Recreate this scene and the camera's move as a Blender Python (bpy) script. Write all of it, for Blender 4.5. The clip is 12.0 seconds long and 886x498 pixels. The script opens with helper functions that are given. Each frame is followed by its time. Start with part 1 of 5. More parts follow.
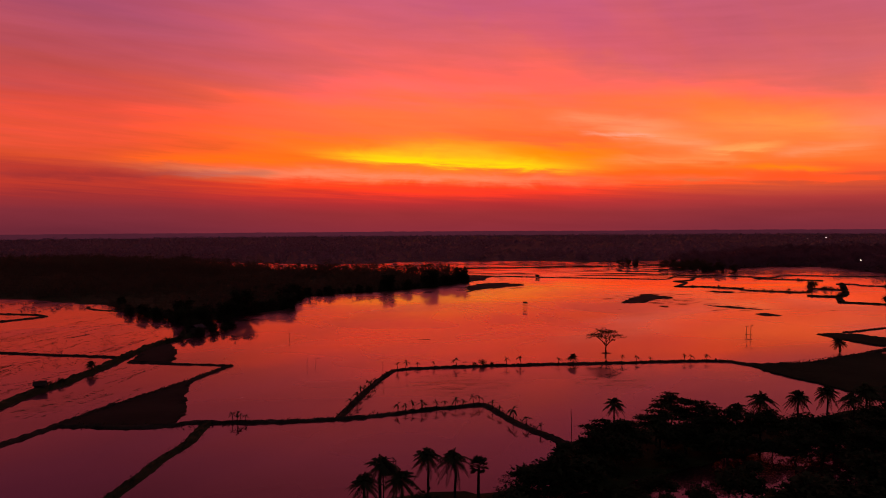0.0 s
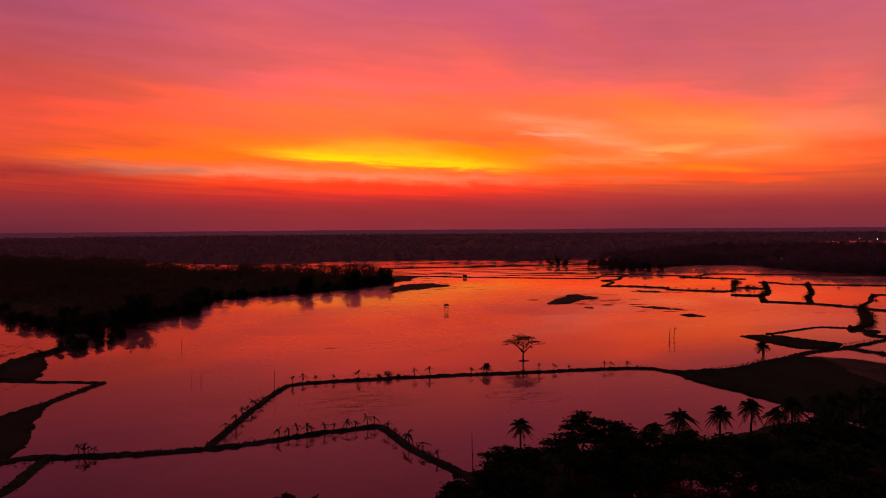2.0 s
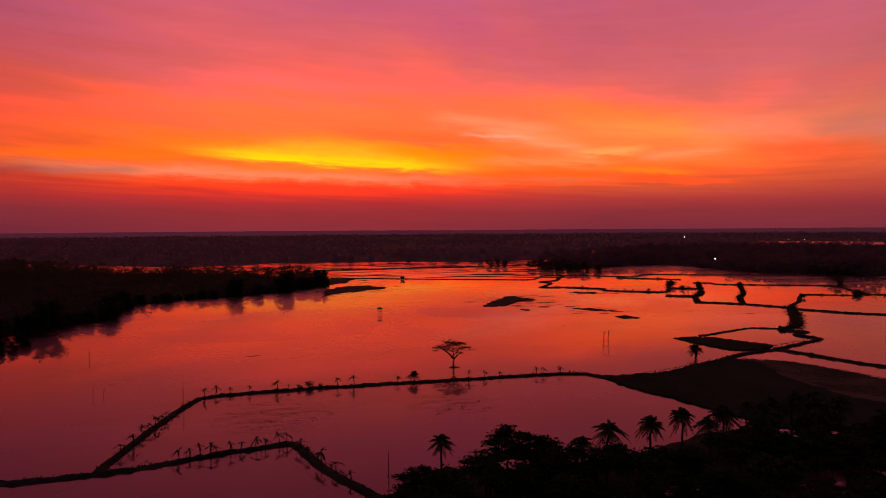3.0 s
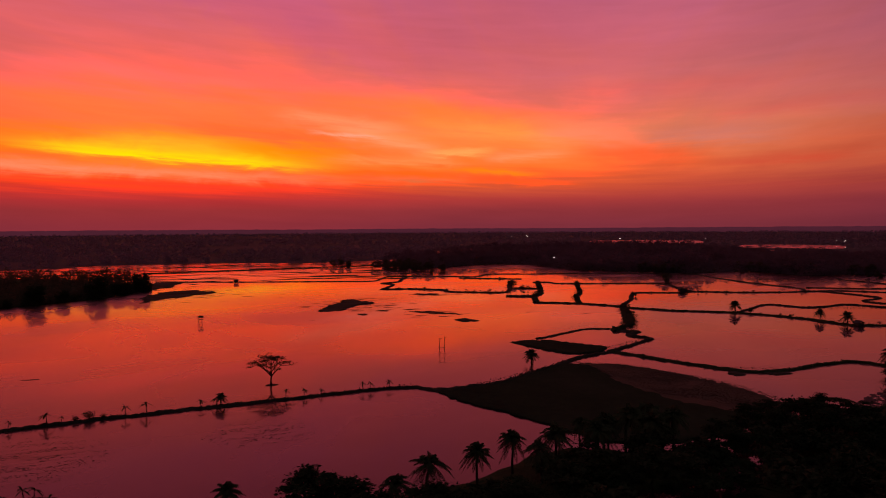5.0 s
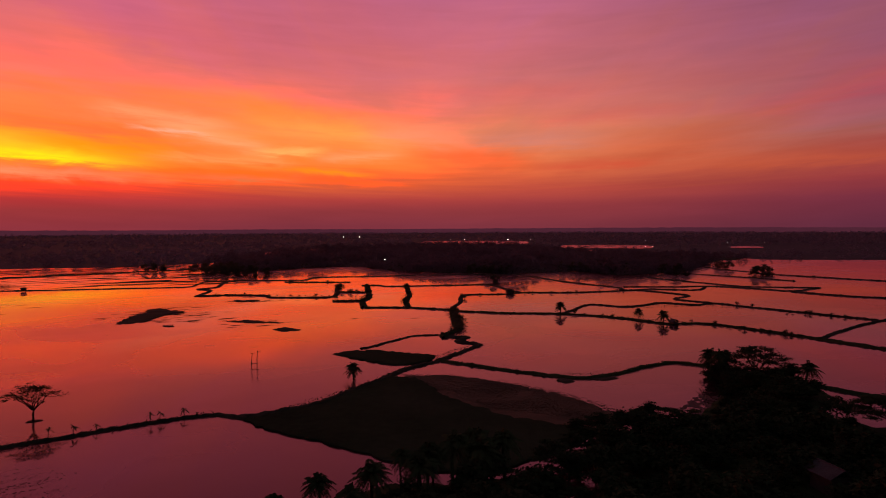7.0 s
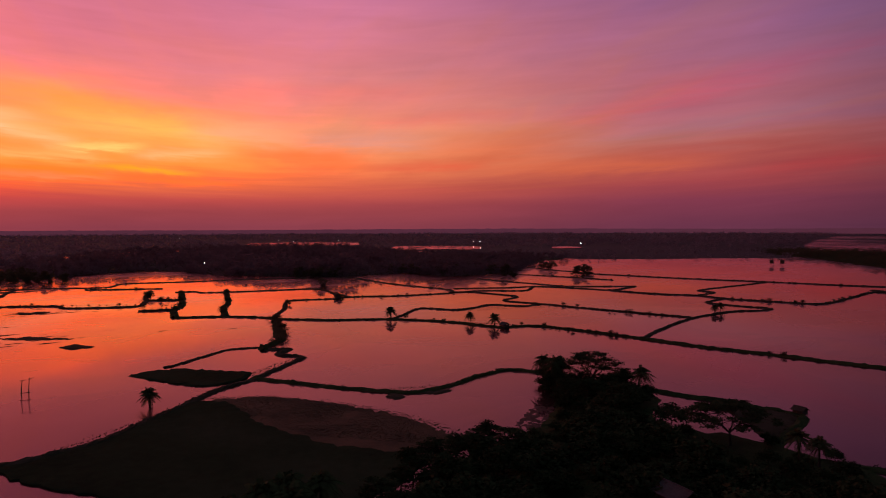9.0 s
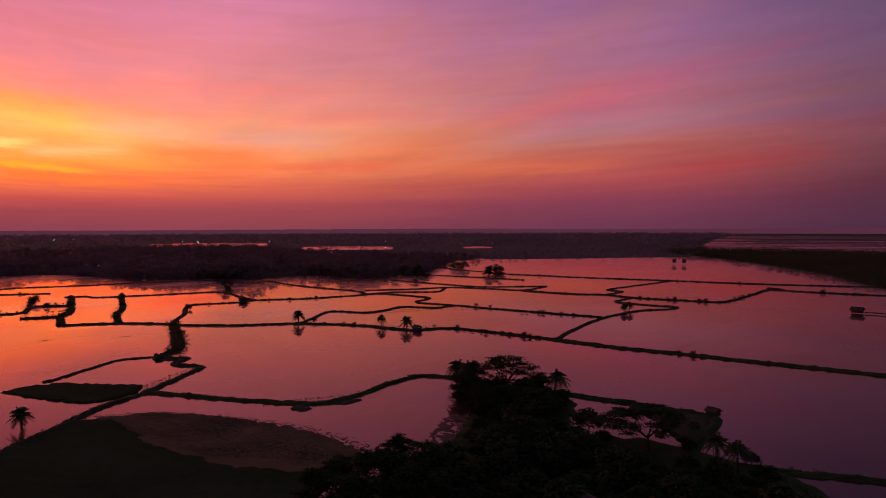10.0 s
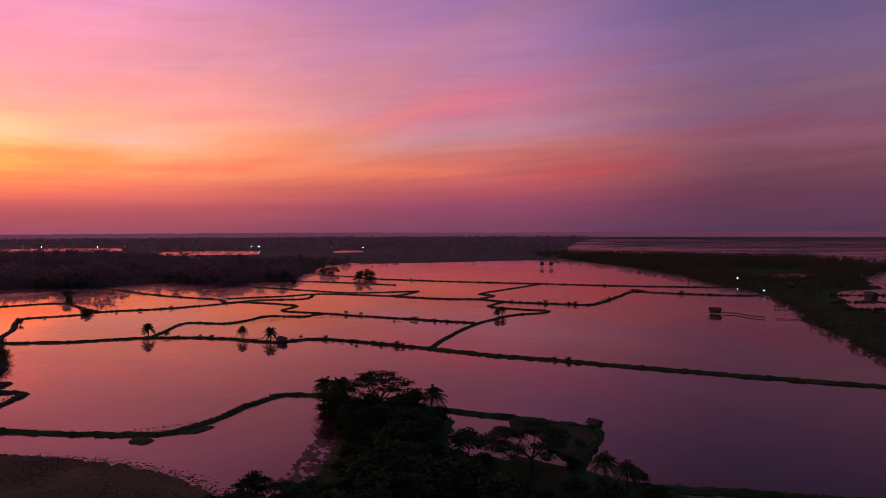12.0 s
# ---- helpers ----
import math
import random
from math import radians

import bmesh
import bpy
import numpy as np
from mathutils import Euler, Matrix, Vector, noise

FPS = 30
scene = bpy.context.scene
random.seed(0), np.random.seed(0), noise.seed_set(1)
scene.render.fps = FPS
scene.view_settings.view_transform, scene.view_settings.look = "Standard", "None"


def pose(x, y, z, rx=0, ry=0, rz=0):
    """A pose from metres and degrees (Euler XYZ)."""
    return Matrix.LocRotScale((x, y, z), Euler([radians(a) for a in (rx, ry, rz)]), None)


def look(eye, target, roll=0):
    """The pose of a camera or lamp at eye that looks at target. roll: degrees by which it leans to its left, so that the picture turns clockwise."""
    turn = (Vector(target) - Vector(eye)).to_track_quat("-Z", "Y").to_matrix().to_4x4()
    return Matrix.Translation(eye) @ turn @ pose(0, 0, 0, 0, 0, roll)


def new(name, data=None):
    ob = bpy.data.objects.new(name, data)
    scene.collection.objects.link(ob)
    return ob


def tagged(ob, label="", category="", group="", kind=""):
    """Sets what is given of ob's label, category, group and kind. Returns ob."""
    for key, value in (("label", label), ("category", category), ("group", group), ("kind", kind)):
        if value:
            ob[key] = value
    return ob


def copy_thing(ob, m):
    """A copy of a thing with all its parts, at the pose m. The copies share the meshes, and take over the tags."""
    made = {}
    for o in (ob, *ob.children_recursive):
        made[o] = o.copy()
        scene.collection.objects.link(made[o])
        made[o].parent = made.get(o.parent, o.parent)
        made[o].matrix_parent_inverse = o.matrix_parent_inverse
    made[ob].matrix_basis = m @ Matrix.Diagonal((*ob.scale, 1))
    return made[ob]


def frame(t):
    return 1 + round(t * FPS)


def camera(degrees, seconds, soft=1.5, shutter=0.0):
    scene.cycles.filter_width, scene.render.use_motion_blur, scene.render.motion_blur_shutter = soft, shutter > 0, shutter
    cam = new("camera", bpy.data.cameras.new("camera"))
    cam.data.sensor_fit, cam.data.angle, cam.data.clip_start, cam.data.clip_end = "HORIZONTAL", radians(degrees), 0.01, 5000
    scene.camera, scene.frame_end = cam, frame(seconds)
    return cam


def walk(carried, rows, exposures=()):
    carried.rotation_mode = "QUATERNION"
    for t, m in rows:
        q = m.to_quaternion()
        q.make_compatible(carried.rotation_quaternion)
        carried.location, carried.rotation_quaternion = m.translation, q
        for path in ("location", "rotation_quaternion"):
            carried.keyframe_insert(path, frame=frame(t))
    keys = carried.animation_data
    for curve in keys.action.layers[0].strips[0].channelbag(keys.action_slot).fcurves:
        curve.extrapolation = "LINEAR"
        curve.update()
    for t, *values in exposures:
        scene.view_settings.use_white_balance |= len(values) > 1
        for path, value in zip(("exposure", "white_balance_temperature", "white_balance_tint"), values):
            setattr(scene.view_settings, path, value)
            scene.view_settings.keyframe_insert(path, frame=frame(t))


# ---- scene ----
cam = camera(62.0, 12.0, soft=1.0, shutter=0.2)
PATH = [
    (0, (1.612, -5.419, 46.273), (1.8495, -3.4338, 46.2180), -0.40),
    (0.5, (4.459, -0.371, 46.265), (4.7138, 1.6120, 46.2077), -0.42),
    (1, (7.679, 4.559, 46.280), (7.9854, 6.5348, 46.2224), -0.43),
    (1.5, (11.158, 9.393, 46.312), (11.5168, 11.3594, 46.2528), -0.43),
    (2, (14.807, 14.145, 46.358), (15.2140, 16.1021, 46.2982), -0.43),
    (2.5, (18.557, 18.826, 46.413), (19.0286, 20.7687, 46.3531), -0.42),
    (3, (22.362, 23.441, 46.474), (22.9177, 25.3613, 46.4151), -0.41),
    (5, (37.695, 41.201, 46.724), (38.6242, 42.9708, 46.6607), -0.33),
    (5.5, (41.548, 45.424, 46.777), (42.5752, 47.1392, 46.7137), -0.31),
    (6, (45.432, 49.534, 46.823), (46.5519, 51.1890, 46.7581), -0.29),
    (6.5, (49.359, 53.512, 46.862), (50.5723, 55.1010, 46.7973), -0.27),
    (7, (53.346, 57.341, 46.893), (54.6463, 58.8589, 46.8299), -0.24),
    (9, (69.967, 70.744, 46.946), (71.5775, 71.9293, 46.8843), -0.18),
    (9.5, (74.228, 73.513, 46.947), (75.9054, 74.6003, 46.8854), -0.17),
    (10, (78.457, 76.007, 46.946), (80.1962, 76.9922, 46.8842), -0.16),
    (10.5, (82.584, 78.210, 46.945), (84.3808, 79.0872, 46.8863), -0.16),
    (11, (86.521, 80.103, 46.948), (88.3705, 80.8618, 46.8897), -0.17),
    (11.5, (90.150, 81.673, 46.957), (92.0340, 82.3419, 46.9006), -0.18),
    (12, (93.329, 82.907, 46.976), (95.2130, 83.5749, 46.9234), -0.20),
]
EXPOSURES = [(0, 0.0, 6500, 10), (4.0, 0.0, 6500, 8), (5.5, 0.04, 6300, -2), (6.5, 0.12, 6000, -12), (7.0, 0.16, 5650, -17), (9.0, 0.56, 4830, -38), (10.5, 0.82, 4280, -50), (12.0, 1.18, 3800, -58)]
walk(cam, [(t, look(e, g, r)) for t, e, g, r in PATH], EXPOSURES)


# ---- world: the afterglow of a sun that has set ----
def srgb(r, g, b):
    """Linear colour of an 8-bit screen colour."""
    return tuple(c / 255 / 12.92 if c <= 10 else ((c / 255 + 0.055) / 1.055) ** 2.4 for c in (r, g, b)) + (1.0,)


class Nodes:
    """Short forms for building a node tree."""

    def __init__(self, tree):
        self.tree = tree
        tree.nodes.clear()

    def add(self, kind, **values):
        node = self.tree.nodes.new(kind)
        for key, value in values.items():
            setattr(node, key, value)
        return node

    def link(self, a, b):
        self.tree.links.new(a, b)

    def math(self, operation, a, b=0.0, c=0.0, clamp=False):
        node = self.add("ShaderNodeMath", operation=operation, use_clamp=clamp)
        for slot, value in zip(node.inputs, (a, b, c)):
            if isinstance(value, (int, float)):
                slot.default_value = value
            else:
                self.link(value, slot)
        return node.outputs[0]

    def combine(self, x, y, z):
        node = self.add("ShaderNodeCombineXYZ")
        for slot, value in zip(node.inputs, (x, y, z)):
            if isinstance(value, (int, float)):
                slot.default_value = value
            else:
                self.link(value, slot)
        return node.outputs[0]

    def noise(self, vector, scale, detail=4.0, rough=0.5, distortion=0.0):
        node = self.add("ShaderNodeTexNoise")
        if vector is not None:
            self.link(vector, node.inputs["Vector"])
        node.inputs["Scale"].default_value = scale
        node.inputs["Detail"].default_value = detail
        node.inputs["Roughness"].default_value = rough
        node.inputs["Distortion"].default_value = distortion
        return node.outputs["Fac"]

    def span(self, value, a, b, c=0.0, d=1.0, smooth=True):
        node = self.add("ShaderNodeMapRange", interpolation_type="SMOOTHSTEP" if smooth else "LINEAR")
        self.link(value, node.inputs["Value"])
        for slot, number in zip(("From Min", "From Max", "To Min", "To Max"), (a, b, c, d)):
            node.inputs[slot].default_value = number
        return node.outputs["Result"]

    def mix(self, fac, a, b, blend="MIX"):
        node = self.add("ShaderNodeMix", data_type="RGBA", blend_type=blend)
        for slot, value in ((node.inputs[0], fac), (node.inputs[6], a), (node.inputs[7], b)):
            if isinstance(value, (int, float, tuple)):
                slot.default_value = value
            else:
                self.link(value, slot)
        return node.outputs[2]

    def ramp(self, fac, stops):
        node = self.add("ShaderNodeValToRGB")
        items = node.color_ramp.elements
        while len(items) < len(stops):
            items.new(0.5)
        for item, (place, colour) in zip(items, stops):
            item.position, item.color = place, colour
        self.link(fac, node.inputs[0])
        return node.outputs[0]


SKY_TOP = 26.0
# Colours of the sky by height in degrees, at five bearings from west to east.
SKY_WEST = [(0, (112, 42, 56)), (1.5, (132, 46, 56)), (2.6, (166, 50, 50)), (3.4, (200, 60, 46)), (4.3, (196, 62, 50)), (5.2, (232, 82, 46)), (6.8, (236, 86, 58)),
            (8.6, (228, 82, 68)), (11, (206, 84, 84)), (14, (198, 88, 102)), (17, (176, 82, 112)), (26, (120, 62, 96))]
SKY_GLOW = [(0, (140, 46, 56)), (1.2, (154, 48, 52)), (1.9, (180, 48, 50)), (2.6, (228, 54, 42)), (3.4, (252, 74, 24)), (4.2, (252, 110, 40)), (6.2, (255, 126, 30)),
            (7.6, (255, 114, 60)), (9.0, (255, 116, 66)), (10.5, (252, 110, 92)), (13.5, (236, 103, 106)), (17, (210, 98, 124)), (26, (186, 84, 102))]
SKY_NORTH = [(0, (126, 46, 58)), (1.2, (146, 50, 56)), (2.0, (178, 58, 56)), (2.8, (212, 80, 52)), (3.7, (248, 92, 38)), (4.6, (254, 116, 42)), (6.6, (252, 126, 66)),
             (8.2, (250, 116, 76)), (9.4, (244, 112, 92)), (11.5, (224, 104, 104)), (14, (212, 98, 108)), (17, (204, 96, 116)), (26, (178, 84, 102))]
SKY_NORTHEAST = [(0, (128, 48, 60)), (1.6, (152, 54, 60)), (2.8, (188, 70, 60)), (4.2, (220, 98, 66)), (5.6, (230, 113, 76)), (7.2, (228, 117, 90)), (9.0, (222, 110, 96)),
                 (12.4, (206, 102, 104)), (14.8, (196, 98, 110)), (17.3, (188, 95, 116)), (26, (142, 76, 94))]
SKY_EAST = [(0, (108, 44, 65)), (1.9, (130, 48, 67)), (3.3, (163, 58, 64)), (5.1, (183, 74, 69)), (6.8, (183, 87, 83)), (8.3, (180, 89, 99)), (9.8, (178, 85, 95)), (12.4, (170, 88, 108)),
            (14.8, (160, 84, 111)), (17.3, (146, 79, 107)), (26, (78, 47, 66))]
SKY_FAR_EAST = [(0, (76, 35, 54)), (2.5, (91, 38, 54)), (4.6, (106, 48, 59)), (6.8, (120, 55, 67)), (9, (117, 63, 78)), (12.4, (114, 65, 86)), (17.3, (95, 60, 85)), (26, (28, 20, 24))]
SKY_BEHIND = [(0, (66, 44, 54)), (6, (80, 54, 64)), (14, (78, 57, 75)), (26, (62, 50, 74))]

world = bpy.data.worlds.new("dusk_sky")
scene.world = world
world.use_nodes = True
n = Nodes(world.node_tree)
way = n.add("ShaderNodeSeparateXYZ")
n.link(n.add("ShaderNodeTexCoord").outputs["Generated"], way.inputs[0])
bearing = n.math("MULTIPLY", n.math("ARCTAN2", way.outputs["X"], way.outputs["Y"]), 180 / math.pi)
height = n.math("MULTIPLY", n.math("ARCSINE", way.outputs["Z"]), 180 / math.pi)
# Drawn-out cloud: broad swells and streaks, far wider than high and dipping a little to the north.
off = n.math("SUBTRACT", bearing, 42.0)
slant = n.math("SUBTRACT", height, n.math("MULTIPLY", n.math("SQRT", n.math("ADD", n.math("MULTIPLY", off, off), 60.0)), 0.06))
broad = n.noise(n.combine(n.math("MULTIPLY", bearing, 0.045), n.math("MULTIPLY", slant, 0.17), 3.7), 1.0, 3.0, 0.5, 1.4)
streak = n.noise(n.combine(n.math("MULTIPLY", bearing, 0.05), n.math("MULTIPLY", slant, 0.62), 9.1), 1.0, 4.0, 0.5, 0.9)
fine = n.noise(n.combine(n.math("MULTIPLY", bearing, 0.2), n.math("MULTIPLY", slant, 1.5), 1.3), 1.0, 3.0, 0.5, 0.6)
# A high sheet of cirrus whose streaks run away to one point on the horizon.
level = n.math("ADD", n.math("MAXIMUM", way.outputs["Z"], 0.0), 0.03)
across = n.math("DIVIDE", n.math("SUBTRACT", n.math("MULTIPLY", way.outputs["X"], 0.8), n.math("MULTIPLY", way.outputs["Y"], 0.6)), level)
along = n.math("DIVIDE", n.math("ADD", n.math("MULTIPLY", way.outputs["X"], 0.6), n.math("MULTIPLY", way.outputs["Y"], 0.8)), level)
fan = n.noise(n.combine(n.math("MULTIPLY", across, 0.62), n.math("MULTIPLY", along, 0.13), 2.2), 1.0, 5.0, 0.55, 1.0)
veil = n.noise(n.combine(n.math("MULTIPLY", across, 0.75), n.math("MULTIPLY", along, 0.2), 7.6), 1.0, 5.0, 0.55, 1.3)
striae = n.noise(n.combine(n.math("MULTIPLY", bearing, 0.085), n.math("MULTIPLY", slant, 2.6), 5.1), 1.0, 5.0, 0.6, 0.7)
calm = n.span(height, 2.4, 6.0)
lift = n.math("ADD", n.math("MULTIPLY", n.math("SUBTRACT", broad, 0.5), 2.6), n.math("MULTIPLY", n.math("SUBTRACT", streak, 0.5), 1.6))
lift = n.math("ADD", lift, n.math("MULTIPLY", n.math("SUBTRACT", fan, 0.5), 3.4))
low = n.math("MULTIPLY", n.math("MULTIPLY", n.math("SUBTRACT", striae, 0.5), n.span(bearing, 15, 50, 2.0, 0.9)), n.math("MULTIPLY", n.span(height, 1.6, 3.0), n.span(height, 6.0, 11.0, 1.0, 0.35)))
lookup = n.math("DIVIDE", n.math("ADD", n.math("ADD", height, low), n.math("MULTIPLY", lift, calm)), SKY_TOP, clamp=True)
bands = [n.ramp(lookup, [(h / SKY_TOP, srgb(*c)) for h, c in stops])
         for stops in (SKY_WEST, SKY_GLOW, SKY_NORTH, SKY_NORTHEAST, SKY_EAST, SKY_FAR_EAST, SKY_BEHIND)]
sky = bands[0]
for a, b, band in ((-20, 4, bands[1]), (12, 32, bands[2]), (28, 56, bands[3]), (50, 74, bands[4]), (72, 94, bands[5])):
    sky = n.mix(n.span(bearing, a, b), sky, band)


# Slow swirls and thin threads that fray the edges of every drift of cloud.
curl = n.noise(n.combine(n.math("MULTIPLY", bearing, 0.16), n.math("MULTIPLY", slant, 0.42), 6.3), 1.0, 4.0, 0.55, 1.6)
thread = n.noise(n.combine(n.math("MULTIPLY", bearing, 0.3), n.math("MULTIPLY", slant, 3.4), 8.8), 1.0, 4.0, 0.6, 0.5)
frayed = n.math("ADD", height, n.math("ADD", n.math("MULTIPLY", n.math("SUBTRACT", curl, 0.5), 1.0), n.math("MULTIPLY", n.math("SUBTRACT", thread, 0.5), 0.55)))
swayed = n.math("ADD", bearing, n.math("MULTIPLY", n.math("SUBTRACT", streak, 0.5), 5.0))


def drift(bearing_at, height_at, half_wide, above, below, tilt, colour, amount, bend=0.0, tint=False):
    """A drawn-out drift of cloud or light: soft above and below by its own measures, leaning and bowed, with frayed edges."""
    global sky
    beside = n.math("SUBTRACT", swayed, bearing_at)
    u = n.math("DIVIDE", beside, half_wide)
    far = n.math("MULTIPLY", u, u)
    middle = n.math("ADD", n.math("MULTIPLY", beside, tilt), n.math("ADD", n.math("MULTIPLY", far, bend), height_at))
    w = n.math("SUBTRACT", frayed, middle)
    w = n.math("ADD", n.math("DIVIDE", n.math("MAXIMUM", w, 0.0), above), n.math("DIVIDE", n.math("MINIMUM", w, 0.0), below))
    share = n.math("POWER", 2.718, n.math("MULTIPLY", n.math("ADD", n.math("MULTIPLY", far, far), n.math("MULTIPLY", w, w)), -1.0))
    share = n.math("MULTIPLY", n.math("MULTIPLY", share, amount), n.span(thread, 0.3, 0.62, 0.7, 1.0))
    sky = n.mix(share, sky, n.mix(1.0, sky, (*colour, 1.0), "MULTIPLY") if tint else srgb(*colour))


# The bright rift low over the point where the sun went down: red below, pale cloud under the yellow, orange above.
drift(6, 3.0, 15, 0.5, 0.5, -0.02, (240, 62, 34), 0.5)
drift(22.5, 3.75, 8, 0.5, 0.55, -0.03, (250, 102, 42), 0.55)
drift(-8.5, 5.35, 8, 0.5, 0.45, 0.01, (255, 118, 18), 0.85)
drift(3.5, 6.0, 10, 0.8, 0.7, -0.03, (255, 120, 34), 0.6)
drift(8.6, 6.0, 6.6, 0.75, 0.9, -0.03, (255, 172, 34), 0.95, -0.3)
drift(16.0, 5.6, 4.6, 0.75, 0.8, -0.06, (255, 136, 8), 0.9)
drift(2.0, 4.1, 16, 0.36, 0.4, -0.03, (240, 138, 98), 0.85)
drift(-10.5, 4.25, 4.2, 0.2, 0.2, 0.04, (196, 100, 88), 0.75)
drift(-19, 3.9, 6.0, 0.3, 0.3, 0.02, (150, 48, 52), 0.6)
drift(8.2, 5.0, 8.8, 0.62, 0.26, -0.052, (255, 226, 8), 1.0)
# A dusky tongue over its northern end, with bright wisps streaming off.
drift(14.5, 6.9, 6.2, 0.55, 0.5, -0.09, (240, 98, 54), 0.7)
drift(19.8, 7.9, 4.6, 0.5, 0.55, -0.13, (255, 152, 104), 0.75)
drift(23.4, 6.5, 3.6, 0.6, 0.8, -0.2, (255, 158, 108), 0.75)
drift(19.8, 6.95, 2.4, 0.17, 0.17, -0.06, (255, 170, 138), 0.8)
drift(24.0, 5.0, 5.0, 0.3, 0.3, -0.05, (255, 150, 84), 0.7)
drift(28.4, 5.6, 2.8, 0.32, 0.3, 0.04, (255, 172, 96), 0.8)
drift(30.8, 7.6, 6.0, 1.3, 1.1, -0.16, (255, 120, 42), 0.75)
drift(33.0, 7.1, 8.0, 1.0, 0.9, -0.1, (255, 172, 92), 0.4)
drift(25.0, 9.0, 7.0, 0.7, 0.7, -0.08, (255, 122, 58), 0.55)
drift(34.2, 5.3, 3.4, 0.42, 0.35, 0.03, (248, 146, 98), 0.85)
drift(38.8, 6.8, 4.2, 0.9, 0.8, -0.03, (250, 136, 102), 0.65)
drift(32.2, 4.05, 3.2, 0.22, 0.24, -0.07, (255, 130, 16), 0.9)
drift(33.8, 3.3, 4.4, 0.24, 0.28, -0.05, (252, 88, 32), 0.8)
drift(25.5, 3.5, 3.4, 0.24, 0.2, 0.0, (222, 116, 70), 0.6)
drift(23.0, 4.1, 5.0, 0.22, 0.24, -0.03, (255, 104, 22), 0.7)
# Red tongues and dull rose gaps towards the north-east.
drift(43.0, 5.15, 4.6, 0.75, 0.6, -0.1, (244, 94, 48), 0.8)
drift(48.0, 6.5, 5.2, 1.0, 0.7, -0.03, (214, 122, 108), 0.7)
drift(52.2, 4.6, 4.6, 0.4, 0.4, 0.02, (222, 82, 58), 0.75)
drift(58.0, 5.6, 5.0, 1.3, 1.0, 0.05, (1.05, 0.84, 0.78), 0.7, 0.0, True)
drift(45.0, 10.2, 7.0, 0.6, 0.6, 0.02, (1.02, 0.86, 0.88), 0.7, 0.0, True)
drift(54.0, 8.3, 6.0, 0.5, 0.5, 0.08, (1.04, 0.84, 0.86), 0.7, 0.0, True)
drift(61.0, 9.4, 6.0, 0.7, 0.6, 0.1, (0.92, 1.05, 1.08), 0.7, 0.0, True)
drift(71.0, 9.2, 8.0, 0.75, 0.6, 0.17, (1.16, 0.86, 0.9), 0.9, 0.0, True)
drift(75.0, 7.5, 8.0, 0.6, 0.6, 0.14, (0.9, 1.1, 1.1), 0.9, 0.0, True)
drift(83.0, 4.6, 6.0, 0.8, 0.7, 0.08, (1.2, 0.8, 0.84), 0.9, 0.0, True)
drift(80.0, 11.6, 10.0, 0.7, 0.6, 0.15, (1.12, 0.88, 0.92), 0.8, 0.0, True)
drift(90.0, 7.2, 8.0, 0.8, 0.7, 0.1, (1.1, 0.9, 0.94), 0.7, 0.0, True)
drift(66.0, 4.4, 7.0, 0.7, 0.6, 0.02, (226, 92, 58), 0.5)
# The lit sheet of cloud ends in a long edge that slants down to the north.
edge = n.math("SUBTRACT", n.math("ADD", height, n.math("MULTIPLY", n.math("SUBTRACT", curl, 0.5), 5.0)), n.math("SUBTRACT", 14.0, n.math("MULTIPLY", n.math("SUBTRACT", bearing, 14.7), 0.33)))
within = n.math("MULTIPLY", n.span(bearing, -2, 14), n.span(bearing, 38, 48, 1.0, 0.0))
under = n.math("MULTIPLY", n.math("MULTIPLY", n.span(edge, -6.0, -1.2), n.span(edge, -1.0, 0.9, 1.0, 0.0)), within)
sky = n.mix(n.math("MULTIPLY", under, 0.55), sky, n.mix(1.0, sky, (1.03, 1.06, 0.82, 1.0), "MULTIPLY"))
over = n.math("MULTIPLY", n.math("MULTIPLY", n.span(edge, -0.9, 1.3), n.span(edge, 1.5, 6.0, 1.0, 0.0)), within)
sky = n.mix(n.math("MULTIPLY", over, 0.55), sky, n.mix(1.0, sky, (0.96, 0.92, 1.03, 1.0), "MULTIPLY"))
# Thin veils fan across the upper sky, some mauve, some lit orange.
thin = n.math("MULTIPLY", n.span(height, 4.5, 8.0), n.span(veil, 0.47, 0.72))
sky = n.mix(n.math("MULTIPLY", thin, 0.65), sky, n.mix(1.0, sky, (0.86, 0.97, 1.07, 1.0), "MULTIPLY"))
thin = n.math("MULTIPLY", n.span(height, 5.0, 9.0), n.span(veil, 0.3, 0.52, 1.0, 0.0))
sky = n.mix(n.math("MULTIPLY", thin, 0.85), sky, n.mix(1.0, sky, (1.08, 1.05, 0.84, 1.0), "MULTIPLY"))
wisps = n.noise(n.combine(n.math("MULTIPLY", across, 2.2), n.math("MULTIPLY", along, 0.5), 4.4), 1.0, 5.0, 0.6, 0.8)
shade = n.math("ADD", n.span(fine, 0.2, 0.8, 0.96, 1.04, False), n.span(streak, 0.3, 0.7, -0.05, 0.05, False))
shade = n.math("ADD", shade, n.math("MULTIPLY", n.span(height, 3.5, 6.0), n.math("ADD", n.span(fan, 0.3, 0.7, -0.035, 0.035, False), n.span(wisps, 0.3, 0.7, -0.02, 0.02, False))))
sky = n.mix(1.0, sky, n.combine(shade, shade, shade), "MULTIPLY")
